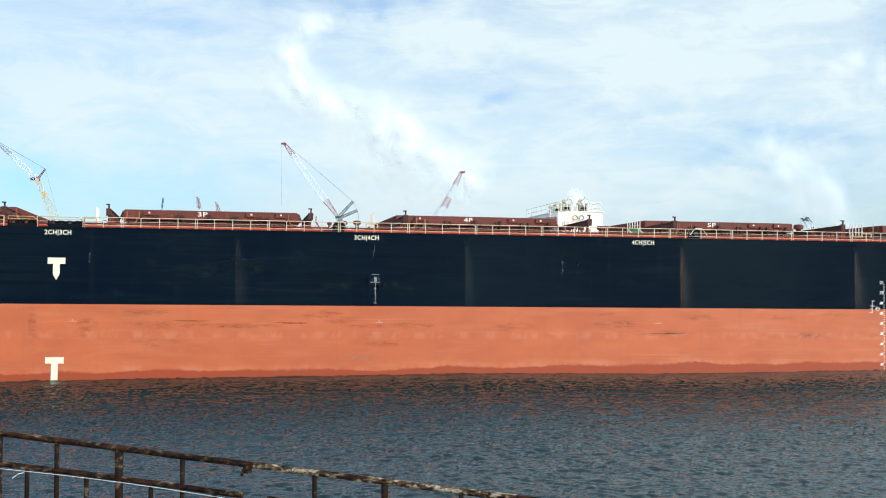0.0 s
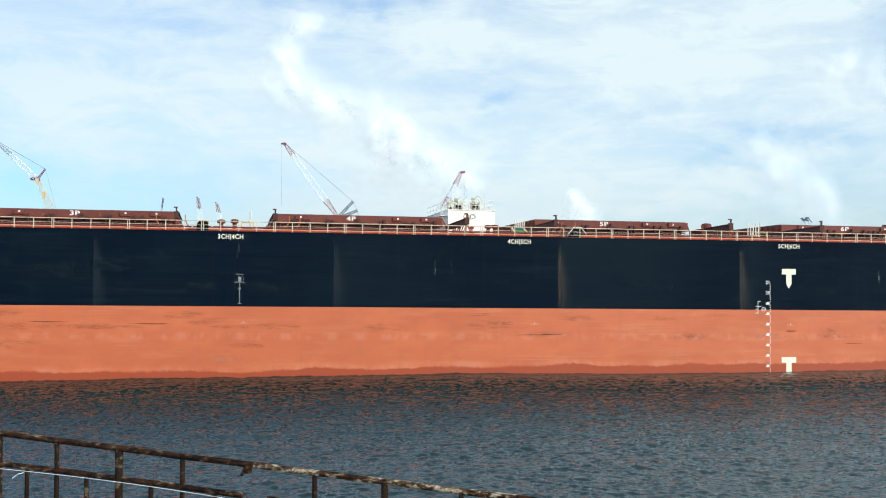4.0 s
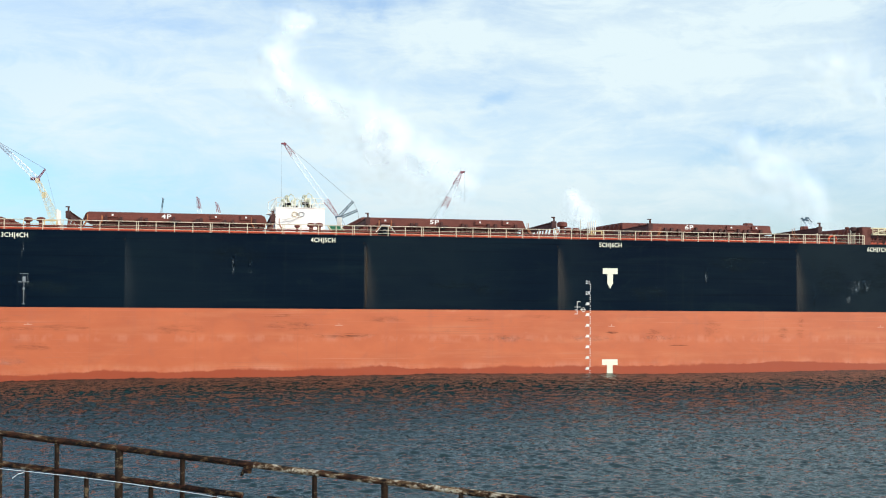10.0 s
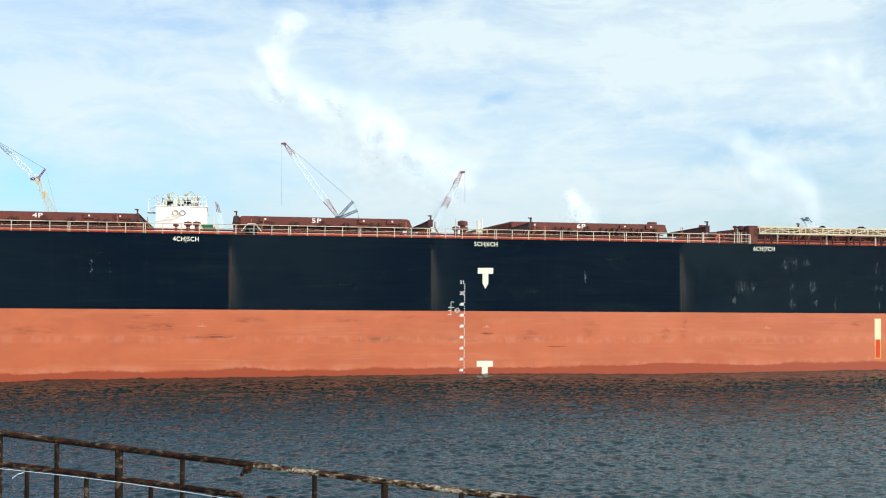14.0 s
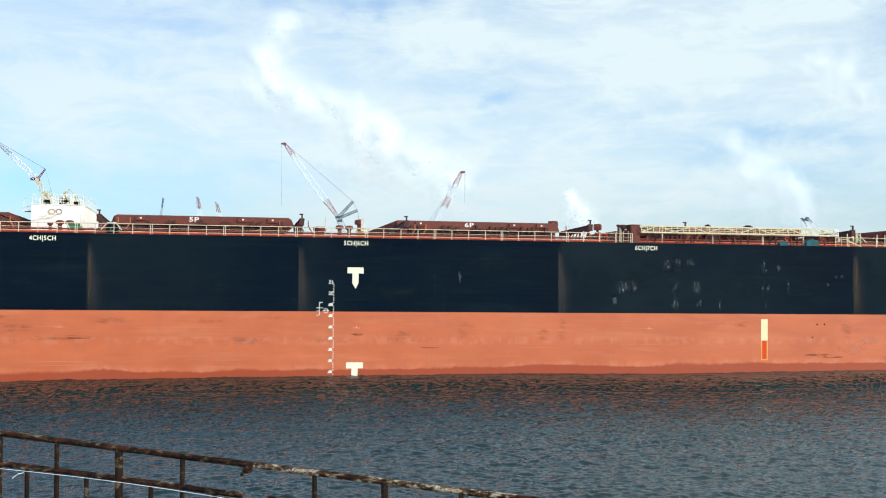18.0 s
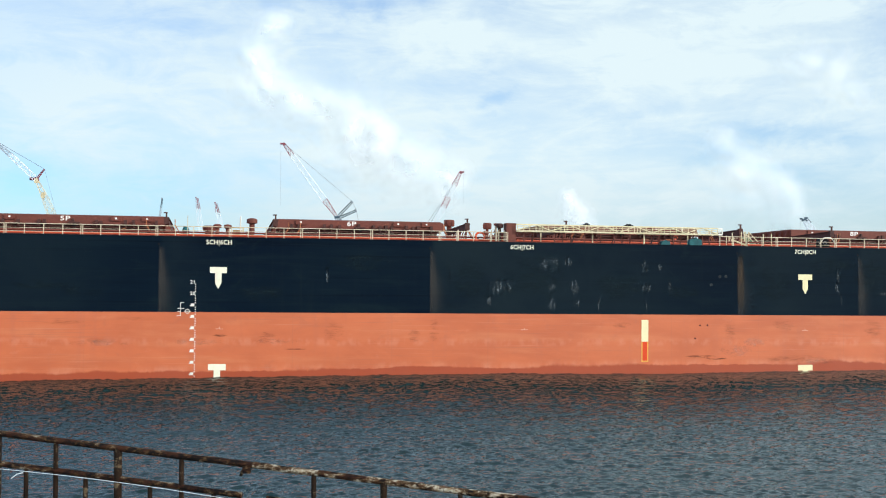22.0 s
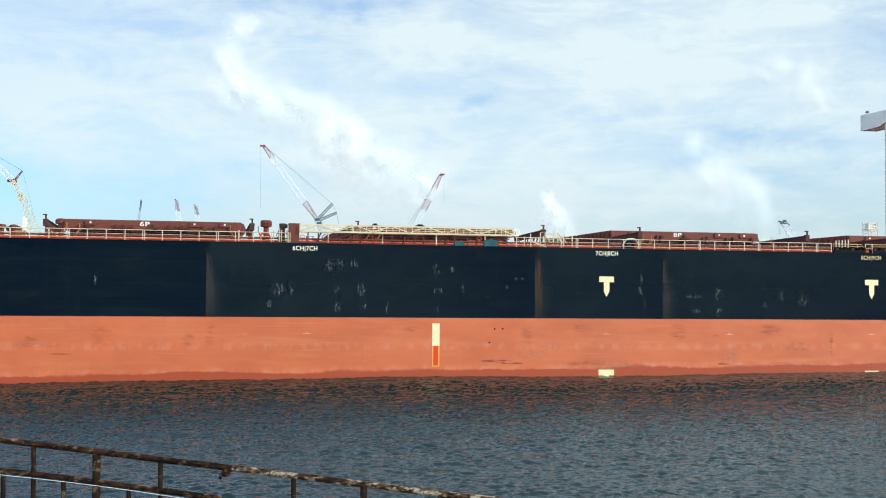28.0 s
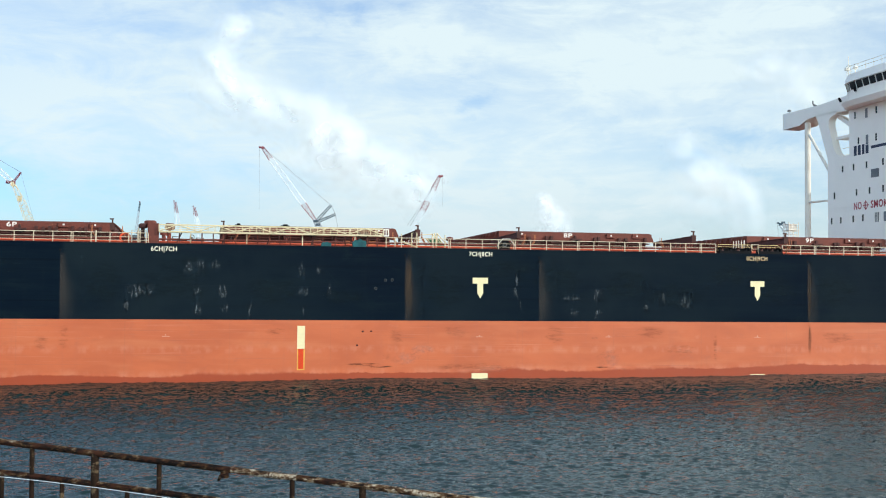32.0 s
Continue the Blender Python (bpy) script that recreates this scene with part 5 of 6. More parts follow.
# cream gate posts, an arch and a stringer at the after end of the ladder
for x, z in ((45.9, 13.45), (46.5, 13.74), (49.72, 13.7), (50.57, 13.7)):
    part("gate_post", Shape().tube((x, .6, DECK - .06), (x, .6, z), .05, 8).lathe((x, .6, z), [(.06, 0), (.06, .04), (.03, .07)], 8), M_LADDER, ship, "short cream gate post")
part("gate_frame", Shape().path([(47.45, .6, DECK - .06), (47.45, .6, 13.92), (47.92, .6, 13.92), (47.92, .6, DECK - .06)], .05, 6), M_LADDER, ship, "cream gate frame at the rail")
part("gangway_stringer", Shape().add([(46.4, .5, 13.22), (46.4, .5, 13.08), (48.05, .5, 12.50), (48.05, .5, 12.62), (46.4, .58, 13.22), (46.4, .58, 13.08), (48.05, .58, 12.50), (48.05, .58, 12.62)],
                                      [(0, 1, 2, 3), (4, 7, 6, 5), (0, 4, 5, 1), (1, 5, 6, 2), (2, 6, 7, 3), (3, 7, 4, 0)]), M_LADDER, ship, "cream slanting gangway stringer")
# valve stands, hydrants and small lockers behind the pipes
rc = random.Random(64)
for k in range(46):
    x = (25.6 + k * .72) if k < 28 else (-101 + (k - 28) * 11.3)
    y, h = rc.uniform(3.9, 6.4), rc.uniform(.55, 1.1)
    kind = k % 3
    mat = (M_HATCH, M_HATCH_DARK, M_RUSTLADDER, M_PIPE)[rc.randrange(4)]
    if kind == 0:
        v = part("valve_stand", Shape().lathe((x, y, DECK - .06), [(.13, 0), (.13, .05), (.06, .08), (.06, h)], 8), mat, ship, "red-brown valve stand behind the pipes")
        part("hand_wheel", Shape().path([(x + .2 * math.cos(t), y - .06, DECK + h - .05 + .2 * math.sin(t)) for t in [math.pi * i / 5 for i in range(11)]], .03, 5), mat, v)
    elif kind == 1:
        v = part("pipe_frame", Shape().path([(x - .3, y, DECK - .06), (x - .3, y, DECK + h), (x + .3, y, DECK + h), (x + .3, y, DECK - .06)], .05, 6), mat, ship, "red-brown pipe frame")
    else:
        v = part("deck_locker", Shape().box(x - .26, x + .26, y - .2, y + .2, DECK - .06, DECK + h * .75), mat, ship, "small red-brown deck locker")
        part("lid", Shape().box(x - .30, x + .30, y - .24, y + .24, DECK + h * .75, DECK + h * .75 + .06), mat, v)
for x in (22.9, 23.6):
    part("gate_frame", Shape().path([(x - .25, .6, DECK), (x - .25, .6, 13.65), (x + .25, .6, 13.65), (x + .25, .6, DECK)], .04, 6), M_RAIL, ship, "cream gate frame at the rail")


# ---- white deckhouse with its platform, amidships ----
def deckhouse():
    x0, x1, y0, y1, z1 = -32.5, -27.45, 16.4, 30.0, 16.0
    h = part("deckhouse", Shape().box(x0, x1, y0, y1, DECK - .06, z1).box(x0 - .08, x1 + .08, y0 - .08, y1 + .08, z1, z1 + .07), M_WHITE, ship, "plain white steel deckhouse between two hatches")
    for x, y in [(x0 + .1 + i * (x1 - x0 - .2) / 5, y0 + .05) for i in range(6)] + [(x, y0 + 2.2 + 2.2 * i) for i in range(6) for x in (x0 + .1, x1 - .1)]:
        part("platform_post", Shape().tube((x, y, z1), (x, y, z1 + 1.05), .03, 6), M_WHITE_MAST, h)
    rails = Shape()
    for z in (z1 + .55, z1 + 1.05):
        rails.path([(x0 + .1, y1 - .1, z), (x0 + .1, y0 + .05, z), (x1 - .1, y0 + .05, z), (x1 - .1, y1 - .1, z)], .025, 6)
    part("platform_rail", rails, M_WHITE_MAST, h, "thin white rail round the roof")
    # two clusters of hose and hoist gear: a davit post, a reel between plates, bent arms, a hand wheel, a float on a stalk
    for x, y, k in ((-31.15, 17.9, 1.0), (-29.35, 17.7, 1.08), (-30.2, 22.0, .9), (-31.4, 20.6, .85), (-28.7, 20.4, .95), (-30.5, 25.4, .9)):
        w = part("roof_winch", Shape().lathe((x, y, z1 + .05), [(.34 * k, 0), (.34 * k, .10), (.11 * k, .14), (.09 * k, 1.25 * k), (.05, 1.3 * k)], 10), M_MACHINE, h, "cream and olive hoisting gear on the roof")
        part("arm", Shape().path([(x, y, z1 + 1.2 * k), (x + .25 * k, y - .1, z1 + 1.55 * k), (x + .55 * k, y - .2, z1 + 1.35 * k), (x + .75 * k, y - .25, z1 + .85 * k)], .05, 6), M_MACHINE, w)
        part("arm", Shape().path([(x - .1, y, z1 + .7 * k), (x - .4 * k, y - .1, z1 + .95 * k), (x - .62 * k, y, z1 + .5 * k)], .055, 6), M_WHITE_MAST, w)
        for xx in (x - .42 * k, x + .28 * k):
            part("cheek", Shape().tube((xx, y - .25, z1 + .52 * k), (xx + .06, y - .25, z1 + .52 * k), .36 * k, 14), M_MACHINE, w)
        part("drum", Shape().tube((x - .38 * k, y - .25, z1 + .52 * k), (x + .30 * k, y - .25, z1 + .52 * k), .17 * k, 10), M_IRON, w)
        part("hand_wheel", Shape().path([(x + .62 * k + .2 * math.cos(t), y - .4, z1 + .62 * k + .2 * math.sin(t)) for t in [math.pi * i / 6 for i in range(13)]], .028, 6).tube((x + .62 * k, y - .4, z1 + .07), (x + .62 * k, y - .4, z1 + .45 * k), .04, 6), M_WHITE_MAST, w)
        part("float", Shape().lathe((x - .12, y + .3, z1 + 1.0 * k), [(.05, -.9 * k), (.05, 0), (.2, .05), (.26, .22), (.2, .38), (.06, .46)], 10), M_MACHINE, w)
        part("bracket", Shape().box(x - .7 * k, x - .6 * k, y - .5, y - .1, z1 + .07, z1 + .75 * k).box(x + .42 * k, x + .5 * k, y - .5, y - .1, z1 + .07, z1 + .95 * k), M_WHITE_MAST, w)
    lean = Shape().tube((x0 - .75, y0 + .3, z1 + .55), (x0 + .1, y0 + .05, z1 + 1.05), .03, 6).tube((x0 - .75, y0 + .3, z1 + .55), (x0 - .75, y0 + .3, z1 - .55), .03, 6).tube((x0 - .75, y0 + .3, z1 - .3), (x0, y0 + .3, z1 - .1), .04, 6).box(x0 - .85, x0, y0 + .3, y0 + 2.2, z1 - .62, z1 - .55)
    part("side_landing", lean, M_WHITE_MAST, h, "small white landing beside the roof")
    for k, x in enumerate((-30.55, -29.85)):
        s = Shape()
        for i in range(8):
            a, b = math.pi / 4 * (i + .5), math.pi / 4 * (i + 1.5)
            s.prism([(x + q * math.cos(t) * 1.15, 15.36 + q * math.sin(t)) for q, t in ((.22, a), (.28, a), (.28, b), (.22, b))], y0 - .10, y0 - .02)
        part("wall_ring", s, M_LOCKER if k == 0 else M_GREY, h, "octagonal ring fitting on the wall")
    part("davit_arm", Shape().tube((-30.0, y0 - .06, 15.1), (-30.2, y0 - .9, 15.05), .06, 6).tube((-31.9, y0 - .5, 14.75), (-30.0, y0 - .5, 15.12), .05, 6).tube((-31.2, y0, 14.9), (-31.2, y0 - .5, 14.9), .05, 6), M_WHITE_MAST, h, "short white davit arm")


deckhouse()


# ---- accommodation block aft ----
def accommodation():
    xf, yc = 110.3, BEAM / 2
    h = part("accommodation_block", Shape().box(xf, xf + 8, yc - 12.15, yc + 12.15, DECK - .06, 26.75).box(xf, xf + 10, yc - 6.95, yc + 6.95, 26.75, 33.0), M_WHITE, ship, "tall white accommodation block facing the bow")
    for z in (16.9, 20.2, 23.5, 26.72):
        part("weld_seam", Shape().box(xf - .025, xf, yc - 12.1, yc + 12.1, z - .03, z + .03), M_WHITE, h)
    rows = [(18.45, (35.17, 32.97, 30.04, 27.85), .42, .85), (18.35, (24.62, 23.06), .62, 1.2), (21.78, (34.47, 29.26, 26.34, 23.42), .42, .85), (25.08, (32.47, 29.91, 26.97, 23.42), .42, .85), (28.3, (28.78, 24.87), .42, .9), (28.25, (26.84,), .62, 1.2),
            (31.68, (29.52, 24.78), .42, .9), (31.6, (26.97,), .62, 1.2)]
    for z, ys, w, t in rows:
        for y in ys:
            for yy in {y, 2 * yc - y} if abs(y - yc) > .9 else {y}:
                part("window", Shape().box(xf - .02, xf + .03, yy - w / 2, yy + w / 2, z - t / 2, z + t / 2), M_GLASS if w < .6 else M_GREY, h, "dark window" if w < .6 else "grey louvred vent")
                part("frame", Shape().box(xf - .06, xf, yy - w / 2 - .06, yy - w / 2, z - t / 2 - .06, z + t / 2 + .06).box(xf - .06, xf, yy + w / 2, yy + w / 2 + .06, z - t / 2 - .06, z + t / 2 + .06)
                     .box(xf - .06, xf, yy - w / 2, yy + w / 2, z + t / 2, z + t / 2 + .06).box(xf - .06, xf, yy - w / 2, yy + w / 2, z - t / 2 - .06, z - t / 2), M_WHITE, h)
    part("vent_grille", Shape().box(xf - .03, xf + .02, 24.35, 26.05, 23.35, 24.4), M_GREY, h, "square grey vent grille")
    for i in range(7):
        part("louvre", Shape().box(xf - .06, xf - .03, 24.4, 26.0, 23.42 + i * .14, 23.49 + i * .14), M_GREY, h)
    # safety lettering and plain bars in place of the owner's letters
    lettering("safety_letters", "NO", M_LETTER_RED, 1.3, h, on_front(xf - .02, 29.05, 19.98), "red safety lettering", 1.75)
    lettering("safety_letters", "SMOKING", M_LETTER_RED, 1.3, h, on_front(xf - .02, 23.15, 19.98), "red safety lettering", 5.9)
    sign = Shape()
    for i in range(18):
        a, b = 2 * math.pi * i / 18, 2 * math.pi * (i + 1) / 18
        sign.prism([(27.25 + q * math.cos(t), 20.0 + q * math.sin(t)) for q, t in ((.36, a), (.47, a), (.47, b), (.36, b))], xf - .03, xf, "x")
    sign.box(xf - .034, xf, 26.6, 27.9, 19.94, 20.06).box(xf - .038, xf, 27.19, 27.31, 19.4, 20.6)
    part("safety_sign", sign, M_LETTER_RED, h, "red ring and cross sign")
    for y, w in ((29.55, .62), (28.65, .62), (27.75, .5), (26.9, .62)):
        part("letter_bar", Shape().box(xf - .025, xf, y - w / 2, y + w / 2, 26.5, 27.75), M_LETTER_BLUE, h, "navy bar in place of a letter")
    part("letter_bar", Shape().box(xf - .025, xf, 21.0, 26.0, 27.0, 27.35), M_LETTER_BLUE, h, "thin navy bar of small letters")
    # bridge wings carried on brackets and pillars
    for s in (1, -1):
        def yy(v, s=s):
            return yc + s * (v - yc)

        wing = Shape()
        wing.prism([(yy(48.25), 32.35), (yy(43.5), 32.35), (yy(41.5), 32.9), (yy(39.6), 33.0), (yy(30.9), 32.6), (yy(30.9), 34.62), (yy(38), 34.4), (yy(48.25), 34.62)], xf, xf + 2.6, "x")
        w = part("bridge_wing", wing, M_WHITE, h, "white bridge wing reaching out over the side")
        part("wing_bracket", Shape().prism([(yy(v), z) for v, z in ((39.3, 33.05), (38.7, 32.3), (36.15, 26.75), (32.6, 26.75), (33.3, 26.9), (34.1, 27.3), (34.7, 28.1), (35.9, 31.2), (35.9, 31.8), (35.6, 32.2), (35.0, 32.45), (34.0, 32.6), (34.0, 33.05))], xf, xf + 1.0, "x"), M_WHITE, h, "white slanting wing bracket with rounded corners")
        part("wing_bracket", Shape().prism([(yy(35.6), 32.4), (yy(34.6), 32.4), (yy(31.0), 30.6), (yy(31.0), 29.9)], xf + .9, xf + 1.6, "x"), M_WHITE, h)
        part("gallery", Shape().box(xf + .5, xf + 2.6, min(yy(35.0), yy(31.0)), max(yy(35.0), yy(31.0)), 29.25, 29.6), M_WHITE, h, "small white gallery under the wing")
        part("wing_pillar", Shape().tube((xf + .3, yy(41.85), DECK - .06), (xf + .3, yy(41.85), 32.5), .40, 14), M_WHITE_MAST, h, "round cream pillar under the wing")
        part("pillar_brace", Shape().tube((xf + .3, yy(41.4), 30.8), (xf + .3, yy(36.1), 25.0), .2, 10), M_WHITE_MAST, h)
        part("pillar_brace", Shape().tube((xf + .3, yy(41.4), 21.45), (xf + .3, yy(36.1), 21.3), .15, 10), M_WHITE_MAST, h)
        part("wing_lamp", Shape().lathe((xf + .4, yy(47.1), 34.45), [(.06, 0), (.06, .35), (.26, .38), (.3, .55), (.15, .7)], 10), M_GREY, w)
        part("wing_lamp", Shape().tube((xf - .1, yy(39.7), 34.75), (xf - .2, yy(39.6), 35.2), .10, 8).tube((xf - .1, yy(39.7), 34.7), (xf + .3, yy(39.3), 34.4), .12, 8), M_GREY, w)
        for z in (26.95, 27.9):
            part("gallery_rail", Shape().tube((xf + 2.2, yy(31), z + .4), (xf + 2.2, yy(36), z + .4), .035, 6), M_WHITE_MAST, h)
    # wheelhouse with a ring of slanted windows
    half = 6.9
    front = xf - 1.3
    plan = [(xf + 9, yc - half - .4), (xf + .8, yc - half - .4), (front + .6, yc - half + .8), (front, yc - half + 2.6), (front, yc + half - 2.6), (front + .6, yc + half - .8), (xf + .8, yc + half + .4), (xf + 9, yc + half + .4)]

    def grown(k):
        return [(x + (0 if x > xf + 5 else -k), yc + (y - yc) * (1 + k * .06)) for x, y in plan]

    n = len(plan)

    def band(z0, z1, k0, k1, out=False):
        a, b = grown(k0), grown(k1)
        return Shape().add([(x, y, z0) for x, y in a] + [(x, y, z1) for x, y in b], [(i, (i + 1) % n, n + (i + 1) % n, n + i) for i in range(n)] + [tuple(range(n))[::-1], tuple(range(n, 2 * n))])

    part("bridge_floor", band(32.55, 33.2, .45, .8), M_WHITE, h, "white underside of the bridge")
    wh = part("wheelhouse", band(33.2, 34.6, 0, .1), M_WHITE, h, "white wheelhouse with slanted windows")
    part("window_band", band(34.6, 35.66, .02, .27), M_WHITE, h)
    a, b = grown(.05), grown(.31)
    for i in range(1, n - 2):
        (x0, y0), (x1, y1) = a[i], a[i + 1]
        (u0, v0), (u1, v1) = b[i], b[i + 1]
        count = max(1, round(math.hypot(x1 - x0, y1 - y0) / 1.35))
        for j in range(count):
            k0, k1 = (j + .10) / count, (j + .90) / count
            q = [Vector((x0 + (x1 - x0) * k, y0 + (y1 - y0) * k, 34.68)) for k in (k0, k1)] + [Vector((u0 + (u1 - u0) * k, v0 + (v1 - v0) * k, 35.58)) for k in (k1, k0)]
            off = Vector((-.05, 0, -.01))
            part("bridge_window", Shape().add([p for p in q] + [p + off for p in q], [(0, 1, 2, 3), (4, 5, 6, 7), (0, 1, 5, 4), (1, 2, 6, 5), (2, 3, 7, 6), (3, 0, 4, 7)]), M_GLASS, wh, "dark slanted bridge window")
    part("wheelhouse_roof", band(35.66, 36.75, .42, .1), M_WHITE, h)
    rails = Shape()
    r0 = grown(.1)
    for z in (37.3, 37.75):
        rails.path([(x, y, z) for x, y in r0[1:-1]], .03, 6)
    for (x, y), (u, v) in zip(r0[1:-2], r0[2:-1]):
        m = max(1, round(math.hypot(u - x, v - y) / 1.6))
        for j in range(m):
            rails.tube((x + (u - x) * j / m, y + (v - y) * j / m, 36.7), (x + (u - x) * j / m, y + (v - y) * j / m, 37.75), .025, 6)
    part("roof_rail", rails, M_WHITE_MAST, h)
    ant = Shape().tube((xf - .4, yc + 6.4, 36.75), (xf - .4, yc + 6.4, 39.45), .05, 6).tube((xf + .2, yc + 5.8, 36.75), (xf + .2, yc + 5.8, 37.655), .06, 6).tube((xf - .4, yc + 6.9, 38.25), (xf - .4, yc + 6.0, 38.25), .04, 6)
    ant.box(xf - .6, xf - .1, yc + 6.6, yc + 7.0, 37.65, 38.05).lathe((xf + .2, yc + 5.8, 37.655), [(.1, 0), (.3, .15), (.3, .35), (.1, .5)], 10).tube((xf - .2, yc + 5.2, 36.75), (xf - .2, yc + 5.2, 38.35), .04, 6)
    part("antenna", ant, M_WHITE_MAST, h, "small antennas and lamps on the bridge roof")
    part("lamp", Shape().tube((front - .2, yc + 6.4, 33.5), (front - .5, yc + 6.4, 34.0), .16, 8), M_IRON, wh)
    part("lamp", Shape().tube((front - .2, yc + 3.0, 34.3), (front - .45, yc + 3.0, 34.8), .16, 8), M_IRON, wh)


accommodation()


# ---- cream hose-handling tower ahead of the accommodation ----
def stores_tower():
    x, y, r = 110.0, 45.4, .72
    t = part("stores_tower", Shape().box(x - r + .15, x + r - .15, y - r + .15, y + r - .15, DECK - .06, 15.6), M_WHITE_MAST, ship, "cream railed stores tower with three open platforms")
    for a in (-r, r):
        for b in (-r, r):
            part("post", Shape().tube((x + a, y + b, DECK - .06), (x + a, y + b, 18.85), .07, 8), M_WHITE_MAST, t)
    for z in (15.6, 16.75, 17.75):
        part("platform", Shape().box(x - r - .12, x + r + .12, y - r - .12, y + r + .12, z, z + .09), M_WHITE_MAST, t)
        ring = Shape()
        for q in (.45, .85):
            ring.path([(x - r, y - r, z + q), (x + r, y - r, z + q), (x + r, y + r, z + q), (x - r, y + r, z + q), (x - r, y - r, z + q)], .032, 6)
        for k in (-.45, 0, .45):
            ring.tube((x + k, y - r, z + .05), (x + k, y - r, z + .85), .025, 6)
        part("platform_rail", ring, M_WHITE_MAST, t)
    part("locker", Shape().box(x - .55, x + .6, y - .5, y + .5, 17.84, 18.55).box(x - .62, x + .66, y - .56, y + .56, 18.55, 18.62), M_WHITE, t, "white locker on the upper platform")
    part("brace", Shape().tube((x - r, y - r, 15.7), (x + r, y - r, 16.7), .03, 6).tube((x + r, y - r, 16.8), (x - r, y - r, 17.7), .03, 6), M_WHITE_MAST, t)
    part("lifebuoy", Shape().tube((109.9, 39.8, 16.2), (110.0, 39.8, 16.2), .42, 14), M_IRON, ship, "dark round fitting by the pillar")


stores_tower()


# ---- far shore: lattice cranes on the quay ----
GZ = 2.6


def crane_base(ob, x, y, top, w=4.0):
    part("tower", Shape().truss((x, y, 0), (x, y, top), w, w * .75, 7, .3, (0, 1, 0)), M_CRANE_DARK, ob, "dark lattice tower")
    part("slewing_platform", Shape().box(x - w * .45, x + w * .45, y - w * .4, y + w * .4, top - .2, top + 1.0), M_CRANE_DARK, ob)


def lattice_crane(name, label, heel, tip, bands, w, strut=(), stays=(), hook=0.0, base=True):
    """bands: (from, to, material) along the boom."""
    ob = thing(name, label, "crane", (heel[0], heel[1], GZ), group="cranes on the far quay")
    o = Vector(ob.location)
    h, t = Vector(heel) - o, Vector(tip) - o
    for a, b, mat in bands:
        wa, wb = [w * min(1, .45 + 2.4 * min(k, 1 - k)) for k in (a, b)]
        part("boom", Shape().truss(h.lerp(t, a), h.lerp(t, b), wa, wb, max(2, round((b - a) * 16)), w * .055, (0, 1, 0)), mat, ob)
    part("boom_head", Shape().tube(t + Vector((0, -.6, 0)), t + Vector((0, .6, 0)), w * .26, 10).tube(t, t + Vector((math.copysign(w * .7, t.x - h.x), 0, w * .1)), w * .17, 8), M_CRANE_RED, ob)
    for a, b in strut:
        part("back_mast", Shape().truss(Vector(a) - o, Vector(b) - o, w * .42, w * .34, 6, w * .055, (0, 1, 0)), M_CRANE_DARK, ob, "dark back mast")
    for a, b in stays:
        part("stay_rope", Shape().tube(Vector(a) - o, Vector(b) - o, .06, 5), M_GREY, ob)
    if hook:
        e = t + Vector((math.copysign(w * .6, t.x - h.x), 0, 0))
        part("hoist_rope", Shape().tube(e, e - Vector((0, 0, hook)), .03, 5), M_GREY, ob)
    if base:
        crane_base(ob, h.x, h.y, h.z - .8)
    return ob


R, W, D_, Y_ = M_CRANE_RED, M_CRANE_WHITE, M_CRANE_DARK, M_CRANE_YELLOW
boom_crane = lattice_crane("lattice_crane", "white and red lattice boom crane with dark back mast", (-41.16, 450, 36.0), (-61.7, 450, 64.3), [(0, .22, R), (.22, .84, W), (.84, 1, R)], 2.1,
              strut=[((-40.2, 450, 36.3), (-35.0, 450, 41.8)), ((-39.8, 450, 35.6), (-33.4, 450, 38.3))], stays=[((-61.5, 450, 64.4), (-35.0, 450, 41.8)), ((-61.5, 451, 64.4), (-35.0, 451, 41.8)), ((-35.0, 450, 41.8), (-33.4, 450, 38.3)), ((-33.4, 450, 38.3), (-32.4, 450, 33))], hook=24, base=False)
part("tower", Shape().truss((3.8, 0, 0), (3.8, 0, 25.4), 3.2, 3.0, 8, .22, (0, 1, 0)), M_CRANE_DARK, boom_crane, "dark lattice tower")
part("tower", Shape().truss((3.8, 0, 25.4), (.2, 0, 33.4), 2.6, 1.9, 6, .13, (0, 1, 0)), M_CRANE_GREY, boom_crane, "grey lattice mast leaning back")
part("slewing_platform", Shape().box(-.7, 1.3, -1.2, 1.2, 32.6, 33.5).box(.2, 1.8, -.9, .9, 31.2, 32.2), M_CRANE_DARK, boom_crane)
lattice_crane("lattice_crane", "red and white banded lattice boom crane", (-4.4, 450, 29.5), (7.2, 450, 53.2), [(0, .42, W), (.42, .58, R), (.58, .78, W), (.78, 1, R)], 2.0,
              stays=[((-5.4, 450, 34.0), (4.6, 450, 49.0)), ((-4.2, 451, 34.0), (5.4, 450, 50.4))], hook=12)
knee = (-158.2, 450, 50.4)
jib = lattice_crane("luffing_crane", "crawler crane with yellow main boom and white luffing jib", (-148.6, 450, 29.0), knee, [], 3.6, base=True)
o = Vector(jib.location)
part("main_boom", Shape().truss(Vector((-148.6, 450, 28.0)) - o, Vector((-154.6, 450, 43.0)) - o, 3.4, 2.1, 14, .075, (0, 1, 0)), Y_, jib, "pale yellow lattice main boom")
part("main_boom", Shape().truss(Vector((-154.6, 450, 43.0)) - o, Vector(knee) - o, 2.1, 1.0, 5, .09, (0, 1, 0)), Y_, jib)
part("jib", Shape().truss(Vector(knee) - o, Vector((-168.5, 450, 60.0)) - o, 1.7, 1.6, 12, .095, (0, 1, 0)), W, jib, "white lattice luffing jib")
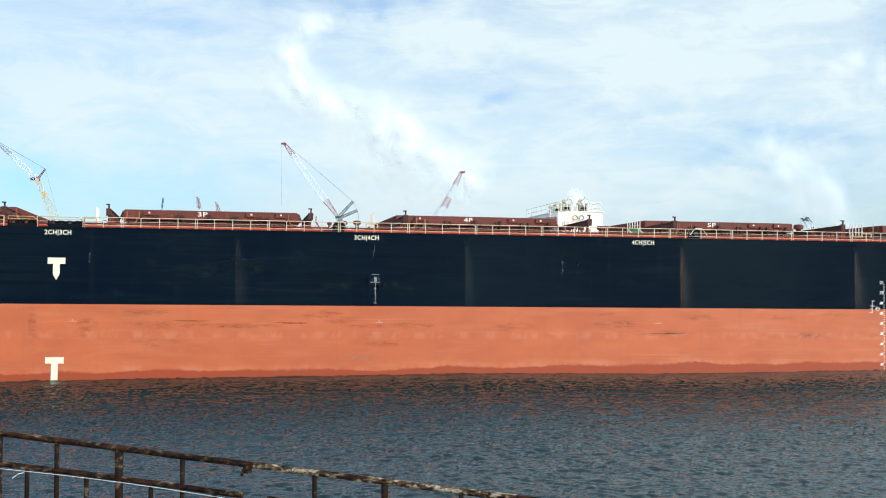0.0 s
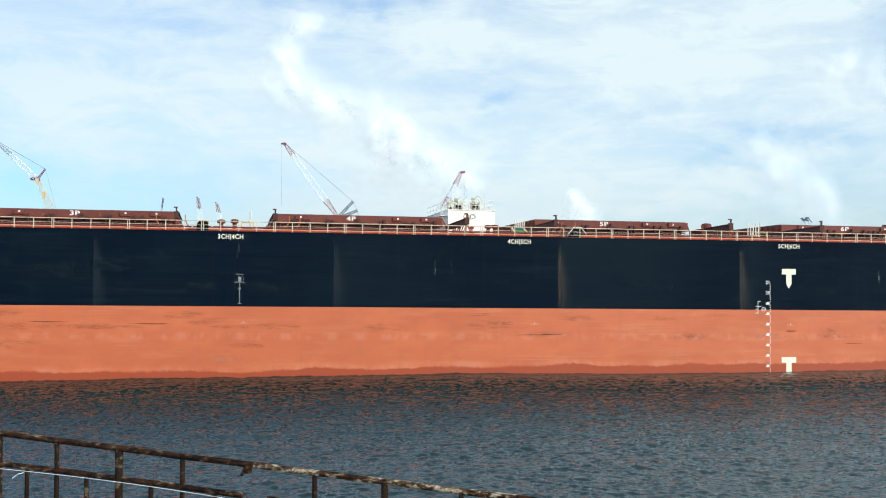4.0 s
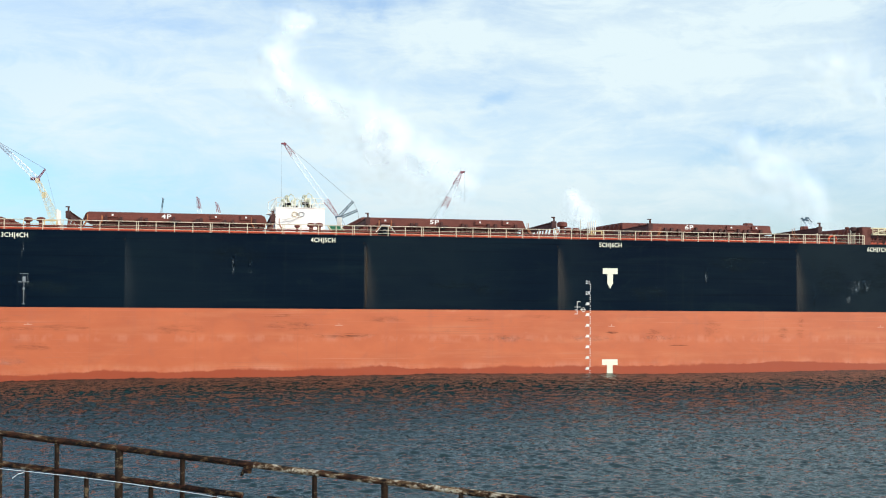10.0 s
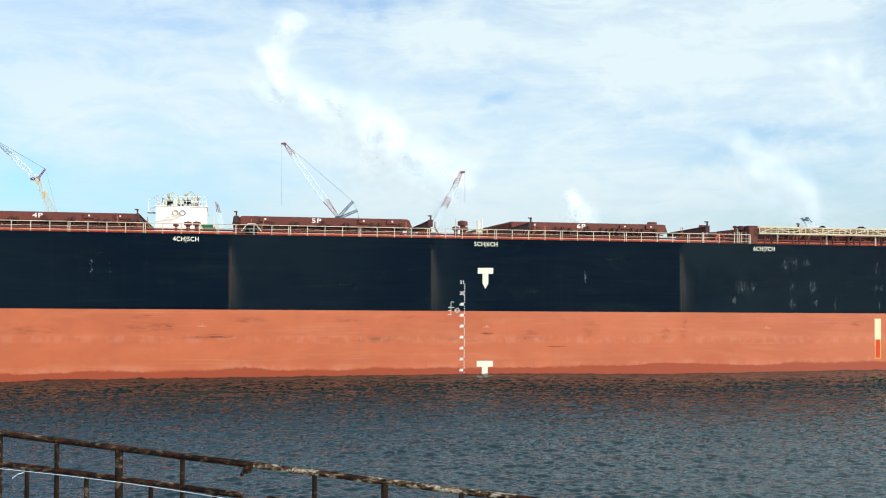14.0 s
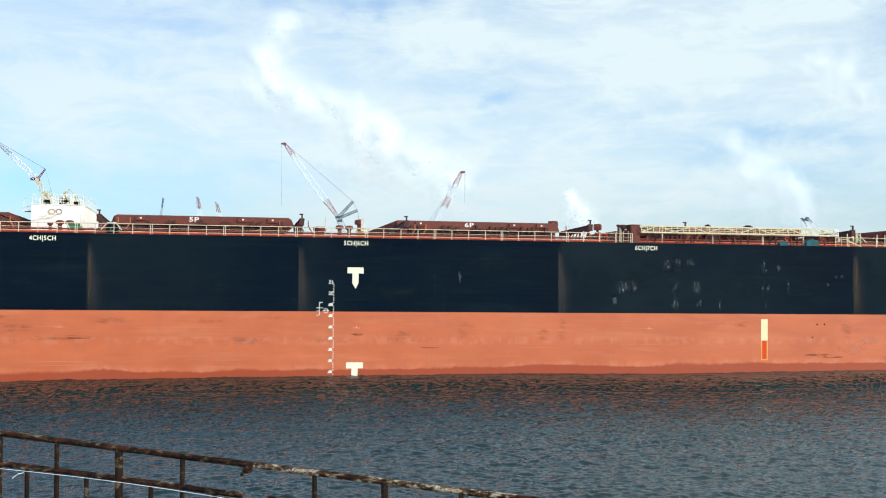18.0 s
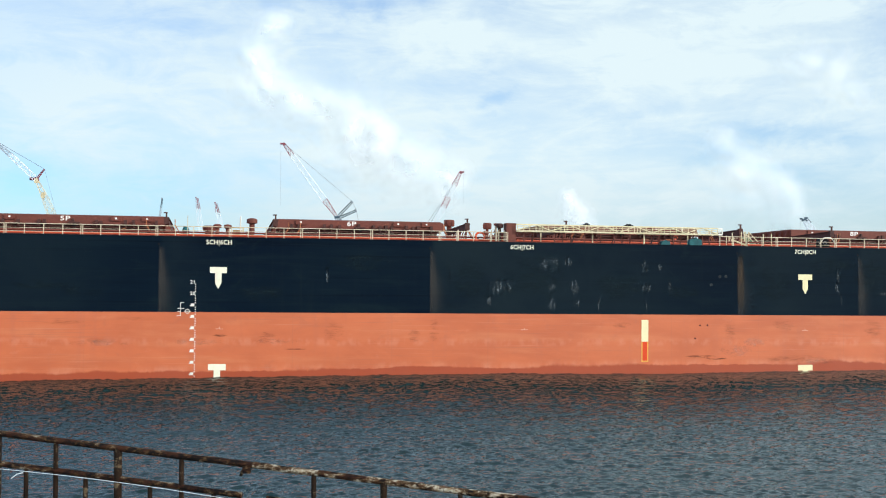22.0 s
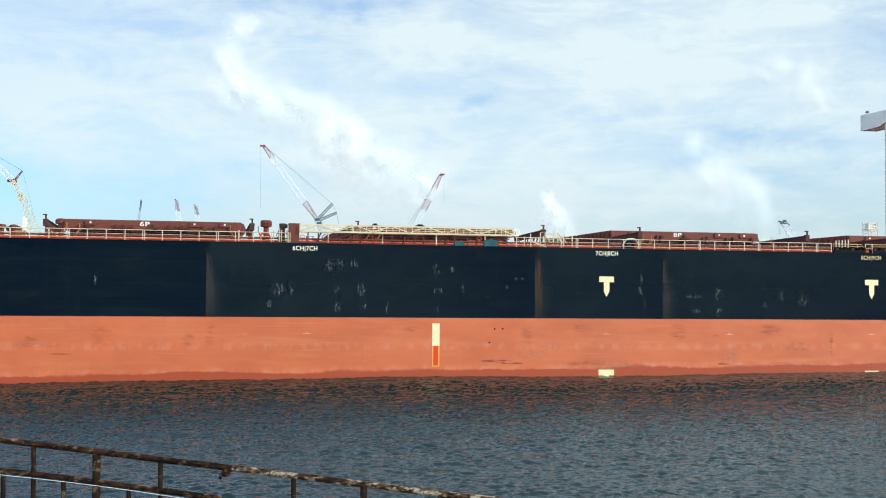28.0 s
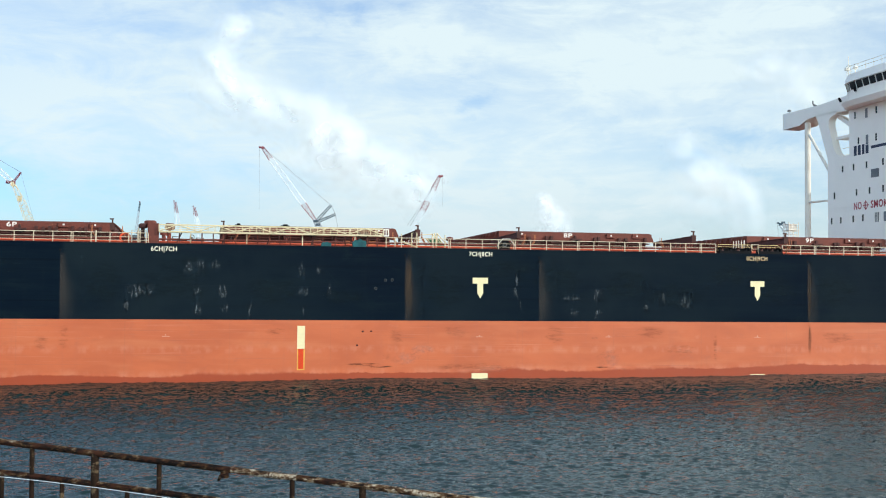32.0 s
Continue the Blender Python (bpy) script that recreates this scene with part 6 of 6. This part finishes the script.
part("jib", Shape().truss(Vector((-168.5, 450, 60.0)) - o, Vector((-175.5, 450, 66.2)) - o, 1.5, .7, 7, .13, (0, 1, 0)), M_CRANE_GREY, jib)
part("jib_strut", Shape().truss(Vector(knee) - o, Vector((-155.1, 450, 54.5)) - o, .6, .4, 4, .09, (0, 1, 0)), M_CRANE_RED, jib)
part("knee_joint", Shape().box(knee[0] - .6 - o.x, knee[0] + .7 - o.x, -.7, .7, knee[2] - 1.3 - o.z, knee[2] + .4 - o.z), Y_, jib)
part("cab_panel", Shape().box(-156.0 - o.x, -154.9 - o.x, -.8, .8, 43.2 - o.z, 45.4 - o.z), Y_, jib)
part("stay_rope", Shape().tube(Vector((-175, 450, 66)) - o, Vector((-155.1, 450, 54.5)) - o, .08, 5).tube(Vector((-155.1, 450, 54.5)) - o, Vector((-150.0, 450, 36)) - o, .035, 5), M_GREY, jib)
for x0, z0, x1, z1, mat, w in ((-110.6, 30, -109.7, 43.3, D_, 0.5), (-94.9, 28, -96.3, 43.6, R, 0.62), (-86.6, 28, -88.9, 41.6, R, 0.62)):
    far = lattice_crane("lattice_crane", "slender distant crane with twin lattice booms", (x0, 452, z0), (x1, 452, z1), [(0, .72, W if mat is R else M_CRANE_GREY), (.72, 1, mat)], w)
    o = Vector(far.location)
    a, b = Vector((x0 + (1.5 if mat is R else -1.4), 454, z0)) - o, Vector((x1 + (.2 if mat is R else -.25), 454, z1 - (.3 if mat is R else .1))) - o
    part("boom", Shape().truss(a, a.lerp(b, .72), w, w, 12, .04, (0, 1, 0)), W if mat is R else M_CRANE_GREY, far)
    part("boom", Shape().truss(a.lerp(b, .72), b, w, w * .7, 5, .05, (0, 1, 0)), mat, far)
lev = thing("level_luffing_crane", "small distant crane with dark machinery on a white lattice tower", "crane", (141.5, 450, GZ), group="cranes on the far quay")
part("tower", Shape().truss((3.6, 0, 0), (3.6, 0, 26.4), 3.0, 3.0, 10, .16, (0, 1, 0)), W, lev)
part("tower", Shape().truss((3.6, 0, 26.4), (-.2, 0, 31.9), 2.6, 1.5, 6, .11, (0, 1, 0)), W, lev, "white lattice boom leaning back")
part("machinery", Shape().box(-1.3, .6, -.6, .6, 31.5, 32.5).box(-.3, .9, -.5, .5, 32.4, 33.1).box(-2.1, -1.3, -.4, .4, 32.2, 32.8), D_, lev, "dark machinery house")
part("jib", Shape().truss((.6, 0, 32.4), (2.2, 0, 31.0), .5, .35, 4, .08, (0, 1, 0)), D_, lev)
part("hoist_rope", Shape().tube((-2.0, 0, 32.3), (-1.6, 0, 27.0), .04, 5), M_GREY, lev)


# ---- steam drifting from the works behind ----
def puff_mesh(mat):
    """A billow: the lumpy dome that a puff turns towards the harbour."""
    n, rings = 28, 9
    vs, fs = [(0, -.4, 0)], []
    for j in range(1, rings + 1):
        t = j / rings * math.pi / 2
        for i in range(n):
            a = 2 * math.pi * i / n
            p = Vector((math.sin(t) * math.cos(a), -.4 * math.cos(t), math.sin(t) * math.sin(a)))
            vs.append(p + Vector((0, .12 * noise.noise(p * 2.3), 0)))
    fs += [(0, 1 + (i + 1) % n, 1 + i) for i in range(n)]
    fs += [(1 + j * n + i, 1 + j * n + (i + 1) % n, 1 + (j + 1) * n + (i + 1) % n, 1 + (j + 1) * n + i) for j in range(rings - 1) for i in range(n)]
    me = bpy.data.meshes.new("puff")
    me.from_pydata([tuple(v) for v in vs], [], fs)
    me.materials.append(mat)
    me.shade_smooth()
    return me


PUFF = puff_mesh(M_STEAM)
THIN = puff_mesh(M_STEAM_THIN)
PUFFS = []
FAR = 1000.0
HALF = math.tan(radians(41.904) / 2)


def sky_point(u, v, far=FAR):
    """A point of the far sky, u to the right and v up as parts of half the picture's width."""
    a = radians(1.942)
    y, z = math.cos(a) - v * HALF * math.sin(a), math.sin(a) + v * HALF * math.cos(a)
    return Vector((u * HALF * far / y, far, EYE_Z + z * far / y))


def plume(label, spine, seed, speed, mesh=None):
    """spine: (u, v, size, count) from the source to the top. speed(k): drift per second, along the spine."""
    rs = random.Random(seed)
    ob = thing("steam_plume", label, "steam", sky_point(spine[0][0], spine[0][1]))
    for i, ((u0, v0, s0, c0), (u1, v1, s1, c1)) in enumerate(zip(spine, spine[1:])):
        for j in range(c0):
            k = (j + rs.random()) / c0
            size = (s0 + (s1 - s0) * k) * rs.uniform(.85, 1.25)
            p = sky_point(u0 + (u1 - u0) * k + rs.gauss(0, .2) * size, v0 + (v1 - v0) * k + rs.gauss(0, .2) * size, FAR + rs.uniform(-30, 30))
            r = size * HALF * FAR
            thin = i >= 5 and j % 2
            q = part("puff", mesh or (THIN if thin else PUFF), M_STEAM, ob, "", p - ob.location)
            turn = Matrix.Rotation(rs.uniform(0, 6.28), 4, "Y")
            PUFFS.append((q, p - ob.location, turn, r * rs.uniform(.9, 1.4), r * rs.uniform(.7, 1.0), speed((i + k) / (len(spine) - 1))))
            q.scale = (PUFFS[-1][3], r, PUFFS[-1][4])
    return ob


plume("tall white steam plume bending with the wind", [(.075, .10, .06, 1), (.04, .16, .085, 3), (-.04, .215, .095, 3), (-.11, .255, .095, 2), (-.20, .31, .088, 3), (-.275, .355, .08, 2), (-.33, .40, .07, 2), (-.32, .46, .06, 2), (-.285, .50, .045, 2), (-.265, .53, .03, 0)], 3,
      lambda k: -.0019 - .0024 * k)
plume("slanting wisp of white steam", [(.875, .07, .075, 3), (.835, .115, .08, 3), (.785, .16, .075, 3), (.74, .205, .055, 2), (.70, .24, .035, 0)], 5, lambda k: -.0042, THIN)
plume("low white puff of steam above the works", [(.32, .03, .045, 2), (.32, .07, .045, 2), (.305, .105, .03, 2), (.285, .125, .02, 0)], 8, lambda k: -.0006)
plume("faint high wisp of steam", [(1.02, .34, .05, 2), (.95, .40, .06, 2), (.88, .44, .05, 0)], 11, lambda k: -.0042, THIN)


# ---- what moves ----
HEADING, SHIP_TRIM, OFF = 10.935, 0.542, 105.466
WAY = [-48.123, -45.126, -42.117, -39.1, -36.079, -33.057, -30.035, -27.015, -23.998, -20.986, -17.978, -14.975, -11.975, -8.979, -5.985, -2.992, 0.0,
       2.993, 5.988, 8.986, 11.988, 14.996, 18.008, 21.027, 24.052, 27.082, 30.118, 33.157, 36.199, 39.241, 42.28, 45.313, 48.335]


def motions():
    c, s = math.cos(radians(HEADING)), math.sin(radians(HEADING))
    walk(ship, [(t, pose(-w * c, OFF - w * s, 0, 0, SHIP_TRIM, HEADING)) for t, w in enumerate(WAY)])
    walk(water, [(0, pose(2.5, -1.5, 0)), (32, pose(-2.5, 1.5, 0))])
    for q, p, turn, a, b, speed in PUFFS:
        drift = Vector((speed * HALF * FAR, 0, 0))
        walk(q, [(0, Matrix.Translation(p) @ turn), (32, Matrix.Translation(p + drift * 32) @ turn)])


motions()
